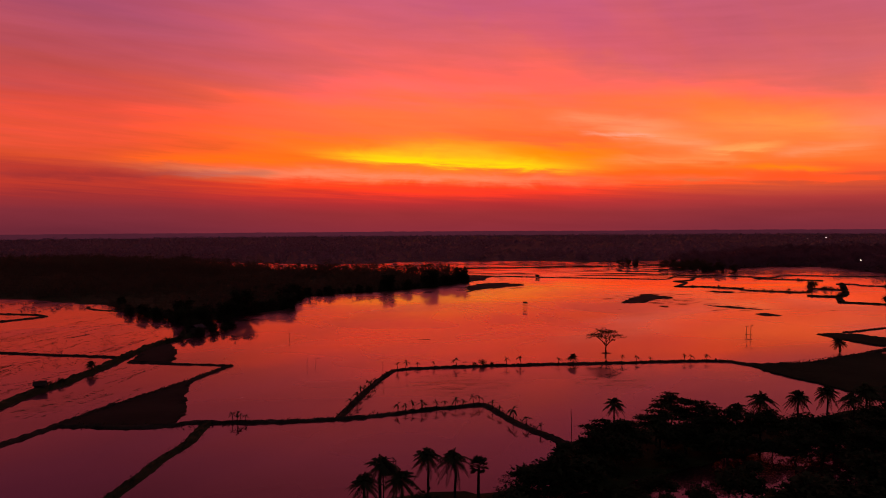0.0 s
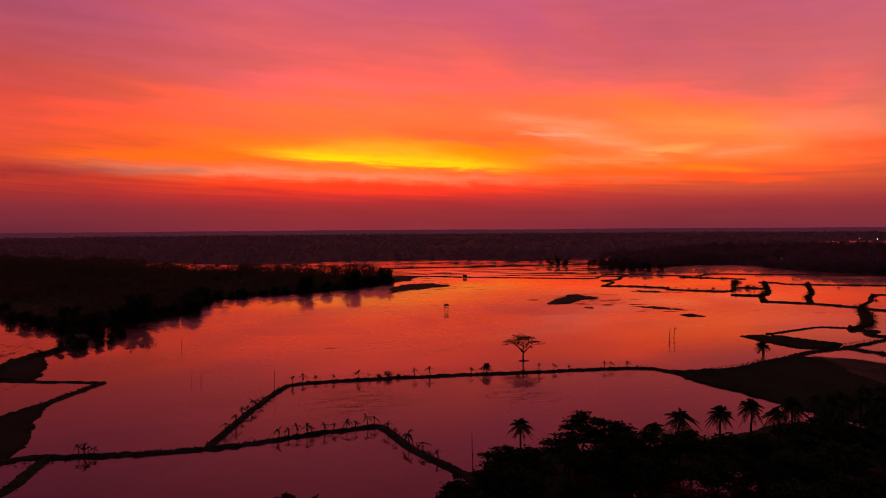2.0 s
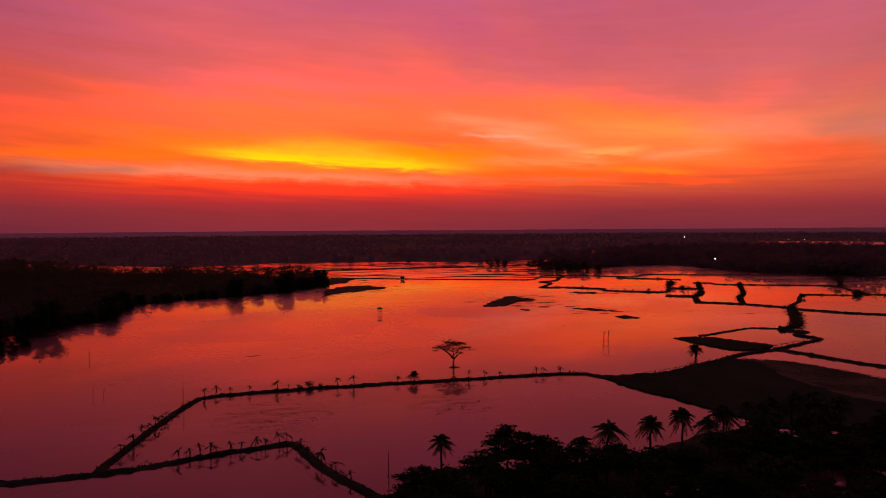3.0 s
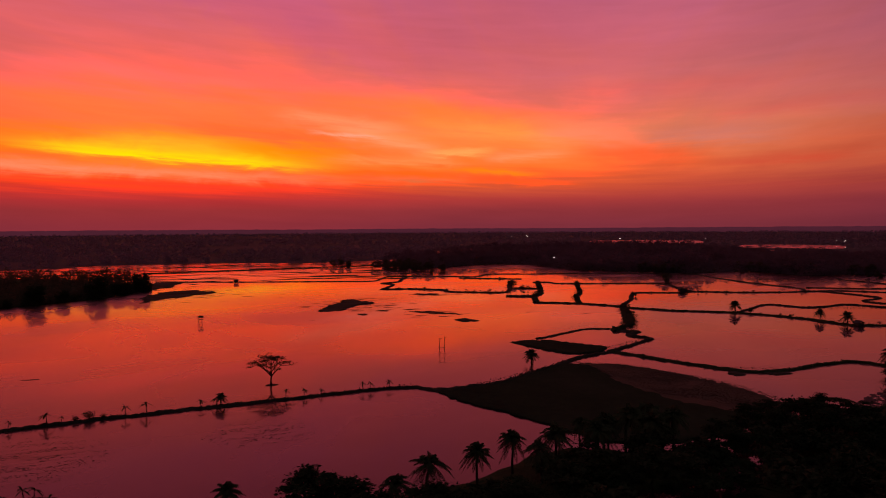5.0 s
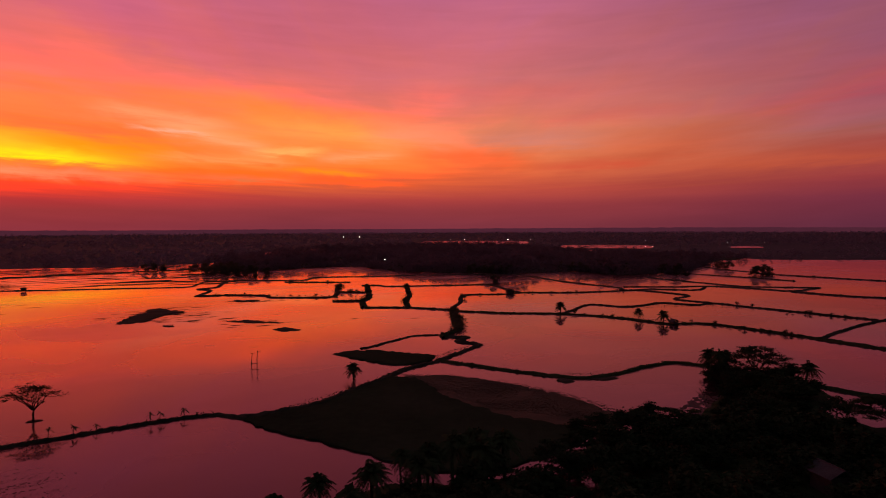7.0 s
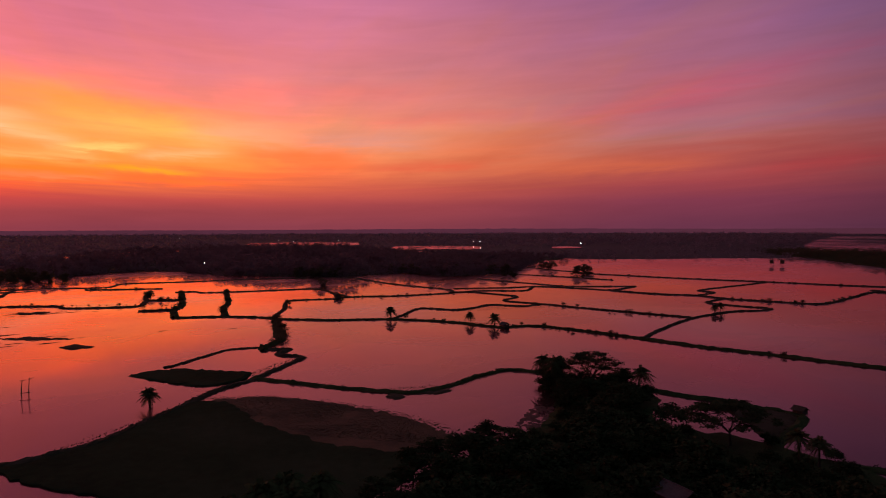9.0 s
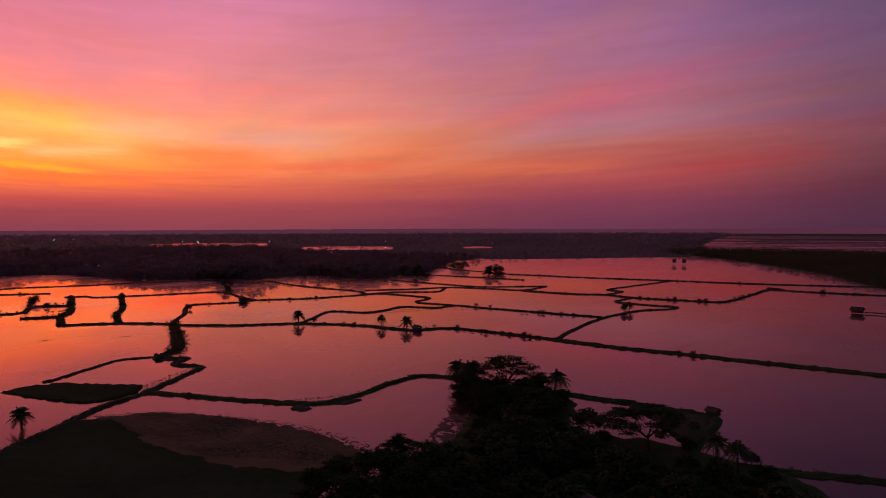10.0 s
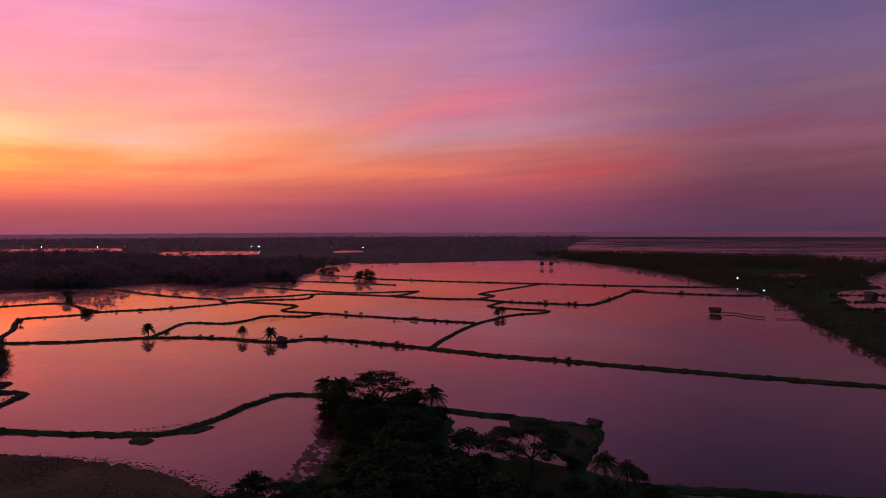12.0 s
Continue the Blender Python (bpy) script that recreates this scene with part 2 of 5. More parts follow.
# Away from the glow towards the north-east the sky dims.
dim = n.math("MULTIPLY", n.span(bearing, 36, 66, 1.0, 0.79), n.span(bearing, -26, -4, 0.93, 1.0))
dim = n.math("MULTIPLY", dim, n.math("SUBTRACT", 1.0, n.math("MULTIPLY", n.span(height, 8.0, 13.0, 0.0, 0.09), n.span(bearing, 32, 46, 1.0, 0.0))))
rosy = n.math("MULTIPLY", dim, n.span(height, 4.0, 10.0, 1.0, 1.12))
sky = n.mix(1.0, sky, n.combine(dim, dim, rosy), "MULTIPLY")
# Round behind the camera and overhead the dusk is dull violet.
turned = n.math("ABSOLUTE", n.math("SUBTRACT", bearing, 25.0))
sky = n.mix(n.span(turned, 78, 130), sky, bands[6])
clear = n.add("ShaderNodeTexSky", sky_type="NISHITA", sun_disc=False, sun_elevation=radians(-1.0), sun_rotation=radians(8.6))
dome = n.mix(1.0, clear.outputs[0], (0.08, 0.08, 0.08, 1.0), "MULTIPLY")
dome = n.mix(1.0, dome, (0.046, 0.036, 0.048, 1.0), "ADD")
sky = n.mix(n.span(height, 26, 55), sky, dome)
# Where the red is at its fullest the sky is brighter still than a picture can hold.
split = n.add("ShaderNodeSeparateColor")
n.link(sky, split.inputs[0])
full = n.math("MULTIPLY", split.outputs[0], n.math("ADD", 1.0, n.math("MULTIPLY", n.span(split.outputs[0], 0.72, 1.05, 0.0, 0.65), n.span(height, 9.5, 15.0, 1.0, 0.0))))
sky = n.combine(full, split.outputs[1], split.outputs[2])
glow = n.add("ShaderNodeBackground")
n.link(sky, glow.inputs["Color"])
n.link(glow.outputs[0], n.add("ShaderNodeOutputWorld").inputs["Surface"])


# ---- materials ----
def material(name, colours, rough=0.9, scale=1.0, bump=0.0, bump_scale=8.0, spec=0.3, metal=0.0, by_object=0.0, emission=0.0):
    """A surface of two or three colours mixed by noise at two scales, with fine relief."""
    m = bpy.data.materials.new(name)
    m.use_nodes = True
    k = Nodes(m.node_tree)
    place = k.add("ShaderNodeTexCoord").outputs["Object"]
    large = k.noise(place, 0.13 * scale, 3.0)
    small = k.noise(place, 1.7 * scale, 6.0, 0.65)
    fac = k.math("ADD", k.math("MULTIPLY", large, 0.6), k.math("MULTIPLY", small, 0.4))
    if by_object:
        own = k.add("ShaderNodeObjectInfo").outputs["Random"]
        fac = k.math("ADD", fac, k.math("MULTIPLY", k.math("SUBTRACT", own, 0.5), by_object))
    stops = [(0.35 + 0.3 * i / (len(colours) - 1), (*c, 1.0)) for i, c in enumerate(colours)]
    colour = k.ramp(fac, stops)
    b = k.add("ShaderNodeBsdfPrincipled")
    k.link(colour, b.inputs["Base Color"])
    k.link(k.span(small, 0.3, 0.7, max(rough - 0.12, 0.02), min(rough + 0.08, 1.0), False), b.inputs["Roughness"])
    b.inputs["Specular IOR Level"].default_value = spec
    b.inputs["Metallic"].default_value = metal
    if emission:
        k.link(colour, b.inputs["Emission Color"])
        b.inputs["Emission Strength"].default_value = emission
    if bump:
        relief = k.add("ShaderNodeBump")
        relief.inputs["Strength"].default_value = bump
        relief.inputs["Distance"].default_value = 0.1
        k.link(k.noise(place, bump_scale, 5.0, 0.6), relief.inputs["Height"])
        k.link(relief.outputs[0], b.inputs["Normal"])
    k.link(b.outputs[0], k.add("ShaderNodeOutputMaterial").inputs["Surface"])
    return m


def water_material():
    """Still silty water: a dark body under a mirror that grows stronger towards grazing sight, tinged by fine red silt."""
    m = bpy.data.materials.new("still_water")
    m.use_nodes = True
    k = Nodes(m.node_tree)
    place = k.add("ShaderNodeTexCoord").outputs["Object"]
    patches = k.noise(place, 0.012, 4.0, 0.6, 1.0)
    relief = k.add("ShaderNodeBump")
    relief.inputs["Strength"].default_value = 0.05
    relief.inputs["Distance"].default_value = 0.04
    k.link(k.noise(place, 0.8, 3.0, 0.5), relief.inputs["Height"])
    depth = k.add("ShaderNodeBsdfDiffuse")
    depth.inputs["Color"].default_value = (0.024, 0.010, 0.010, 1)
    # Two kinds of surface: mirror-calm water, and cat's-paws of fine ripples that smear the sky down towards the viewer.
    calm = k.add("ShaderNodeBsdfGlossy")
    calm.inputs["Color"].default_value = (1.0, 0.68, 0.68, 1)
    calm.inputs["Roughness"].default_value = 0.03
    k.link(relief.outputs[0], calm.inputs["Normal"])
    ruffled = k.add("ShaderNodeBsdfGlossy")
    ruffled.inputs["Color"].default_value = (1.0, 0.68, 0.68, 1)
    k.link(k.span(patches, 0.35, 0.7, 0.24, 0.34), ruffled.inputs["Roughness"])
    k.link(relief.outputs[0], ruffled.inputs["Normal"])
    mirror = k.add("ShaderNodeMixShader")
    drawn = k.add("ShaderNodeMapping")
    drawn.inputs["Scale"].default_value = (0.005, 0.016, 1.0)
    drawn.inputs["Rotation"].default_value = (0.0, 0.0, 0.45)
    k.link(place, drawn.inputs["Vector"])
    spot = k.add("ShaderNodeSeparateXYZ")
    k.link(place, spot.inputs[0])
    # The breeze lies on the open lake; the ponds behind their embankments stay calm.
    lake_x, lake_y = k.math("DIVIDE", k.math("SUBTRACT", spot.outputs[0], 70.0), 150.0), k.math("DIVIDE", k.math("SUBTRACT", spot.outputs[1], 470.0), 240.0)
    open_water = k.span(k.math("SQRT", k.math("ADD", k.math("MULTIPLY", lake_x, lake_x), k.math("MULTIPLY", lake_y, lake_y))), 0.55, 1.15, 0.36, 0.0)
    gusts = k.span(k.noise(drawn.outputs[0], 1.0, 2.0, 0.5, 0.8), 0.35, 0.68, 0.14, 0.36)
    k.link(k.math("ADD", open_water, gusts), mirror.inputs[0])
    k.link(calm.outputs[0], mirror.inputs[1])
    k.link(ruffled.outputs[0], mirror.inputs[2])
    rim = k.add("ShaderNodeFresnel")
    rim.inputs["IOR"].default_value = 1.38
    both = k.add("ShaderNodeMixShader")
    k.link(rim.outputs[0], both.inputs[0])
    k.link(depth.outputs[0], both.inputs[1])
    k.link(mirror.outputs[0], both.inputs[2])
    k.link(both.outputs[0], k.add("ShaderNodeOutputMaterial").inputs["Surface"])
    return m


def thin_leaf_material(name, colour, through_colour):
    """Leaves that let light through from behind, for open far woods against the sky."""
    m = bpy.data.materials.new(name)
    m.use_nodes = True
    k = Nodes(m.node_tree)
    place = k.add("ShaderNodeTexCoord").outputs["Object"]
    tone = k.span(k.noise(place, 0.006, 4.0, 0.6), 0.3, 0.7, 0.75, 1.2, False)
    front, back = k.add("ShaderNodeBsdfDiffuse"), k.add("ShaderNodeBsdfTranslucent")
    k.link(k.mix(1.0, (*colour, 1.0), k.combine(tone, tone, tone), "MULTIPLY"), front.inputs["Color"])
    k.link(k.mix(1.0, (*through_colour, 1.0), k.combine(tone, tone, tone), "MULTIPLY"), back.inputs["Color"])
    both = k.add("ShaderNodeMixShader")
    both.inputs[0].default_value = 0.5
    k.link(front.outputs[0], both.inputs[1])
    k.link(back.outputs[0], both.inputs[2])
    k.link(both.outputs[0], k.add("ShaderNodeOutputMaterial").inputs["Surface"])
    return m


def lamp_material(name, colour, strength):
    m = bpy.data.materials.new(name)
    m.use_nodes = True
    k = Nodes(m.node_tree)
    e = k.add("ShaderNodeEmission")
    e.inputs["Color"].default_value = (*colour, 1)
    e.inputs["Strength"].default_value = strength
    k.link(e.outputs[0], k.add("ShaderNodeOutputMaterial").inputs["Surface"])
    return m


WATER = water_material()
BED = material("pond_bed", [(0.03, 0.022, 0.018), (0.06, 0.045, 0.035)], 0.9)
MUD = material("bank_mud", [(0.025, 0.022, 0.016), (0.045, 0.04, 0.025), (0.07, 0.055, 0.04)], 0.92, 0.6, 0.6, 3.0, 0.04)
GRASS = material("rough_grass", [(0.022, 0.032, 0.013), (0.04, 0.052, 0.02), (0.062, 0.062, 0.028)], 0.97, 0.7, 0.5, 5.0, 0.03)
FIELD = material("dark_field_grass", [(0.015, 0.024, 0.013), (0.026, 0.038, 0.019), (0.038, 0.048, 0.027)], 0.98, 0.25, 0.6, 5.0, 0.01)
SOIL = material("field_soil", [(0.016, 0.018, 0.012), (0.028, 0.028, 0.018), (0.042, 0.036, 0.024)], 0.97, 0.35, 0.5, 4.0, 0.04)
STUBBLE = material("wet_stubble_mud", [(0.06, 0.045, 0.028), (0.11, 0.068, 0.042), (0.15, 0.082, 0.052)], 0.9, 0.5, 0.8, 3.0, 0.06)
DEAD_STUBBLE = material("dead_stubble", [(0.05, 0.046, 0.026), (0.10, 0.075, 0.045), (0.15, 0.105, 0.065)], 0.95, 0.5, spec=0.04)
WET_MUD = material("wet_red_mud", [(0.05, 0.026, 0.022), (0.10, 0.045, 0.04), (0.15, 0.062, 0.052)], 0.75, 0.4, 0.8, 2.0, 0.12)
LEAF = material("dark_leaf", [(0.022, 0.03, 0.013), (0.038, 0.048, 0.02), (0.058, 0.066, 0.03)], 0.95, 2.0, spec=0.02, by_object=0.2)
PALM_LEAF = material("palm_leaf", [(0.04, 0.055, 0.022), (0.08, 0.09, 0.035)], 0.85, 2.0, spec=0.05, by_object=0.2)
BANANA_LEAF = material("banana_leaf", [(0.03, 0.05, 0.015), (0.06, 0.08, 0.03)], 0.8, 2.0, spec=0.08, by_object=0.2)
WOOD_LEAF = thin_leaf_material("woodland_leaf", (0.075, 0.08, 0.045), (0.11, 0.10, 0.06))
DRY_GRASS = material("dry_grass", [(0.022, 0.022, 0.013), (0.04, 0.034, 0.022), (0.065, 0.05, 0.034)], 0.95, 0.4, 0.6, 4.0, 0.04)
# Evening haze over the farther woods is put into these pale violet leaf colours.
EAST_HAZE_LEAF = thin_leaf_material("pale_woodland_leaf", (0.14, 0.105, 0.12), (0.19, 0.14, 0.155))
FAR_HAZE_LEAF = thin_leaf_material("far_woodland_leaf", (0.22, 0.17, 0.20), (0.31, 0.24, 0.28))
# Far soil carries a purple tint that stands in for haze.
FAR_HAZE_LAND = material("far_land_soil", [(0.05, 0.036, 0.042), (0.085, 0.06, 0.068)], 0.95, 0.02, spec=0.1)
# Emission gives the backdrop the brightness of haze; the land itself is unlit.
HAZE_GLOW = material("distant_land", [(0.066, 0.0135, 0.025), (0.078, 0.016, 0.03)], 1.0, 0.01, spec=0.0, emission=0.9)
BARK = material("bark", [(0.025, 0.02, 0.015), (0.06, 0.048, 0.036)], 0.95, 3.0, 0.7, 14.0, 0.1)
POLE = material("weathered_bamboo", [(0.04, 0.032, 0.022), (0.09, 0.07, 0.045)], 0.8, 4.0, 0.3, 20.0, 0.2)
THATCH = material("dry_thatch", [(0.04, 0.032, 0.025), (0.09, 0.07, 0.05)], 0.95, 3.0, 0.8, 25.0, 0.1)
TIN = material("corrugated_tin", [(0.03, 0.028, 0.03), (0.075, 0.065, 0.065), (0.10, 0.09, 0.09)], 0.85, 1.5, 0.3, 6.0, 0.08, 0.0)
LAMP_WHITE = lamp_material("white_lamp", (1.0, 0.86, 0.74), 9.0)


# ---- mesh tools ----
def mesh(name, verts, faces, mat, smooth=False):
    """A mesh from an array of places and an array of faces, all with the same number of corners."""
    verts, faces = np.asarray(verts, np.float32), np.asarray(faces, np.int32)
    me = bpy.data.meshes.new(name)
    me.vertices.add(len(verts))
    me.vertices.foreach_set("co", verts.ravel())
    count, corners = faces.shape
    me.loops.add(count * corners)
    me.loops.foreach_set("vertex_index", faces.ravel())
    me.polygons.add(count)
    me.polygons.foreach_set("loop_start", np.arange(count, dtype=np.int32) * corners)
    me.polygons.foreach_set("use_smooth", np.full(count, smooth))
    me.materials.append(mat)
    me.update(calc_edges=True)
    return me


def part(name, data, parent, label=""):
    ob = new(name, data)
    ob.parent = parent
    return tagged(ob, label)


def joined(pieces):
    """One set of quads from many (verts, faces)."""
    verts, faces, count = [], [], 0
    for v, f in pieces:
        verts.append(np.asarray(v, float)), faces.append(np.asarray(f) + count)
        count += len(v)
    return np.concatenate(verts), np.concatenate(faces)


def tube(points, radii, sides=6):
    """A round limb through points, as quads, with a small cap drawn to a point."""
    points = np.asarray(points, float)
    turn = np.linspace(0, 2 * np.pi, sides, endpoint=False)
    rings = []
    for i, p in enumerate(points):
        d = points[min(i + 1, len(points) - 1)] - points[max(i - 1, 0)]
        d /= np.linalg.norm(d) + 1e-9
        u = np.cross(d, (0.3, 0.1, 0.95) if abs(d[2]) < 0.9 else (1, 0.2, 0))
        u /= np.linalg.norm(u)
        w = np.cross(d, u)
        rings.append(p + radii[i] * (np.cos(turn)[:, None] * u + np.sin(turn)[:, None] * w))
    rings.append(np.repeat(points[-1:], sides, 0))
    k = np.arange(sides)
    faces = [np.stack([k + i * sides, (k + 1) % sides + i * sides, (k + 1) % sides + (i + 1) * sides, k + (i + 1) * sides], 1)
             for i in range(len(points))]
    return np.concatenate(rings), np.concatenate(faces)


def box(x0, x1, y0, y1, z0, z1):
    v = [(x, y, z) for z in (z0, z1) for x, y in ((x0, y0), (x1, y0), (x1, y1), (x0, y1))]
    return np.array(v, float), np.array([(0, 3, 2, 1), (4, 5, 6, 7), (0, 1, 5, 4), (1, 2, 6, 5), (2, 3, 7, 6), (3, 0, 4, 7)])


def leaves(rng, centres, spread, size, flat=0.35):
    """Small four-cornered leaves, turned at random, scattered round centres."""
    count = len(centres)
    p = centres + rng.normal(0, 1, (count, 3)) * spread
    a = rng.normal(0, 1, (count, 3)) * (1, 1, flat)
    a /= np.linalg.norm(a, axis=1)[:, None]
    b = np.cross(a, rng.normal(0, 1, (count, 3)) * (flat, flat, 1))
    b /= np.linalg.norm(b, axis=1)[:, None] + 1e-9
    s = (size * rng.uniform(0.6, 1.4, count))[:, None]
    v = np.stack([p - a * s, p - b * s * 0.45, p + a * s, p + b * s * 0.45], 1).reshape(-1, 3)
    return v, np.arange(count * 4).reshape(-1, 4)


def inside(x, y, polygon):
    """Whether places lie inside a polygon."""
    hit = np.zeros(np.shape(x), bool)
    for (x0, y0), (x1, y1) in zip(polygon, polygon[1:] + polygon[:1]):
        if y0 != y1:
            hit ^= ((y0 > y) != (y1 > y)) & (x < (x1 - x0) * (y - y0) / (y1 - y0) + x0)
    return hit


def scatter(rng, polygon, gap, jitter=0.45):
    """Places on a loose grid inside a polygon."""
    xs, ys = zip(*polygon)
    gx, gy = np.meshgrid(np.arange(min(xs), max(xs), gap), np.arange(min(ys), max(ys), gap))
    x = gx.ravel() + rng.uniform(-jitter, jitter, gx.size) * gap
    y = gy.ravel() + rng.uniform(-jitter, jitter, gx.size) * gap
    keep = inside(x, y, polygon)
    return np.stack([x[keep], y[keep]], 1)


def rounded(points, times=2, closed=False):
    """Corners cut to make a bending line out of a broken one."""
    p = np.asarray(points, float)
    for _ in range(times):
        q = np.roll(p, -1, 0) if closed else p[1:]
        o = p if closed else p[:-1]
        cut = np.stack([o * 0.82 + q * 0.18, o * 0.18 + q * 0.82], 1).reshape(-1, 2)
        p = cut if closed else np.concatenate([p[:1], cut, p[-1:]])
    return p


def stepped(points, step):
    """A line resampled at even steps."""
    p = np.asarray(points, float)
    run = np.concatenate([[0], np.cumsum(np.hypot(*np.diff(p, axis=0).T))])
    at = np.linspace(0, run[-1], max(2, int(run[-1] / step) + 1))
    return np.stack([np.interp(at, run, p[:, 0]), np.interp(at, run, p[:, 1])], 1)


# ---- water and land ----
def disc(radius, z, rings=24, sides=96):
    r = np.concatenate([[0.0], radius * (np.arange(1, rings + 1) / rings) ** 2])
    turn = np.linspace(0, 2 * np.pi, sides, endpoint=False)
    v = np.stack([np.outer(r, np.cos(turn)), np.outer(r, np.sin(turn)), np.full((rings + 1, sides), z)], 2).reshape(-1, 3)
    k = np.arange(sides)
    f = [np.stack([k + i * sides, (k + 1) % sides + i * sides, (k + 1) % sides + (i + 1) * sides, k + (i + 1) * sides], 1)[:, ::-1] for i in range(rings)]
    return v, np.concatenate(f)


tagged(new("ground", mesh("ground", *disc(4900, -1.2), BED)), "dark mud bed under the flooded ponds and fields", "ground", kind="structure")
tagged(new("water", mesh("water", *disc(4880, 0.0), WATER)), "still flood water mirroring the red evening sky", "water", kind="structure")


def embankment(name, points, width=2.0, crest=0.5, label="low narrow earth embankment between flooded ponds", mat=MUD, seed=0, rough=0.25):
    """A bank of earth along a line: toes under water, sloping sides, an uneven crest."""
    rng = np.random.default_rng(seed + len(points) * 17)
    line = stepped(rounded(points), max(0.8, width * 0.5))
    d = np.gradient(line, axis=0)
    d /= np.linalg.norm(d, axis=1)[:, None] + 1e-9
    side = np.stack([-d[:, 1], d[:, 0]], 1)
    count = len(line)
    wander = np.convolve(rng.normal(0, 1, count + 8), np.ones(9) / 9, "valid") * width * 0.25
    line = line + side * wander[:, None]
    profile = ((-0.95, -1.25), (-0.62, -0.02), (-0.5, 0.22), (-0.28, 0.9), (0.05, 1.0), (0.3, 0.85), (0.52, 0.2), (0.64, -0.02), (0.95, -1.25))
    columns = []
    for u, h in profile:
        du = u * width + rng.normal(0, rough * 0.3, count) * width * 0.5
        z = np.full(count, h) if h < -1 else h * crest * (1 + rng.normal(0, rough, count)) - (0.02 if h < 0 else 0)
        columns.append(np.concatenate([line + side * du[:, None], z[:, None]], 1))
    v = np.stack(columns, 1).reshape(-1, 3)
    m = len(profile)
    i, j = np.meshgrid(np.arange(count - 1), np.arange(m - 1), indexing="ij")
    a = (i * m + j).ravel()
    f = np.stack([a, a + m, a + m + 1, a + 1], 1)
    return tagged(new(name, mesh(name, v, f, mat)), label, "embankment", kind="structure")


def land(name, outline, z, label, mat, cell, relief=0.12, wobble=1.0, seed=1, category="land", skirt=True, rim=0.03, corners=2):
    """A raised piece of ground with an uneven edge, cut out of a grid, sloping into the water."""
    rng = np.random.default_rng(seed)
    edge = stepped(np.concatenate([rounded(outline, corners, True), rounded(outline, corners, True)[:1]]), cell)[:-1]
    edge = edge + np.convolve(rng.normal(0, 1, len(edge) * 2), np.ones(3) / 3, "same")[:len(edge) * 2].reshape(-1, 2) * wobble
    bm = bmesh.new()
    ring = [bm.verts.new((x, y, 0.02)) for x, y in edge]
    bm.faces.new(ring)
    bmesh.ops.triangulate(bm, faces=bm.faces[:])
    xs, ys = edge[:, 0], edge[:, 1]
    for lo, hi, axis in ((xs.min(), xs.max(), 0), (ys.min(), ys.max(), 1)):
        for at in np.arange(lo + cell, hi, max(cell * 2, (hi - lo) / 60)):
            co, no = ((at, 0, 0), (1, 0, 0)) if axis == 0 else ((0, at, 0), (0, 1, 0))
            bmesh.ops.bisect_plane(bm, geom=bm.verts[:] + bm.edges[:] + bm.faces[:], plane_co=co, plane_no=no)
    for v in bm.verts:
        if not v.is_boundary:
            v.co.z = z + relief * (noise.noise((v.co.x * 0.07, v.co.y * 0.07, seed)) + 0.6 * noise.noise((v.co.x * 0.4, v.co.y * 0.4, seed)))
        else:
            v.co.z = rim
    if skirt:
        border = [e for e in bm.edges if e.is_boundary]
        out = bmesh.ops.extrude_edge_only(bm, edges=border)
        for v in out["geom"]:
            if isinstance(v, bmesh.types.BMVert):
                v.co.z = -1.25
    bmesh.ops.recalc_face_normals(bm, faces=bm.faces[:])
    me = bpy.data.meshes.new(name)
    bm.to_mesh(me)
    bm.free()
    me.materials.append(mat)
    return tagged(new(name, me), label, category, kind="structure")


# Near ponds.
embankment("embankment_1", [(-70, 179), (-54, 174), (-42, 174), (-40, 177), (-19, 174), (-3, 175), (6, 176), (17, 180), (32, 184), (35, 184), (38, 170), (42, 157), (45, 150), (48, 140)], 2.2, 0.5, seed=1)
embankment("embankment_40", [(-160, 466), (-157, 456), (-148, 446), (-138, 440), (-121, 430)], 2.0, 0.4, "low curved earth embankment under the wooded shore", seed=41)
embankment("embankment_39", [(44, 147), (50, 147), (56, 149), (64, 151), (72, 152)], 1.8, 0.45, "low earth embankment running into the grove", GRASS, 40)
embankment("embankment_2", [(-3, 175), (3, 200), (12, 231), (15, 236), (41, 238), (72, 237), (128, 235), (133, 224)], 2.0, 0.5, seed=2)
embankment("embankment_3", [(-34, 176), (-35, 159), (-38, 146), (-41, 127), (-43, 112)], 2.4, 0.5, "overgrown earth embankment running out of the pond", GRASS, 3)
embankment("embankment_4", [(-41, 252), (-43, 247), (-51, 223), (-64, 194), (-69, 179), (-75, 163), (-82, 148)], 2.4, 0.5, seed=4)
embankment("embankment_5", [(-41, 252), (-63, 259), (-78, 264)], 1.6, 0.4, seed=5)
embankment("embankment_6", [(-150, 300), (-133, 293), (-110, 284), (-84, 275)], 2.0, 0.5, seed=6)
embankment("levee_1", [(-95, 165), (-93, 185), (-92, 200), (-89, 223), (-85, 242), (-83, 264), (-81, 299), (-73, 319), (-69, 340)], 4.2, 1.0, "wide raised earth levee with a track", GRASS, 7)
embankment("embankment_7", [(-230, 445), (-197, 435), (-172, 425), (-165, 416), (-169, 411), (-180, 396), (-190, 380)], 2.6, 0.5, seed=8)
embankment("embankment_8", [(131, 226), (141, 225), (156, 226), (174, 235), (191, 243), (204, 249), (216, 250.5), (226, 255), (239, 261), (252, 266.5), (253, 271), (250, 277), (252, 281), (262, 284), (260, 287), (254, 291)], 2.6, 0.6, seed=9)
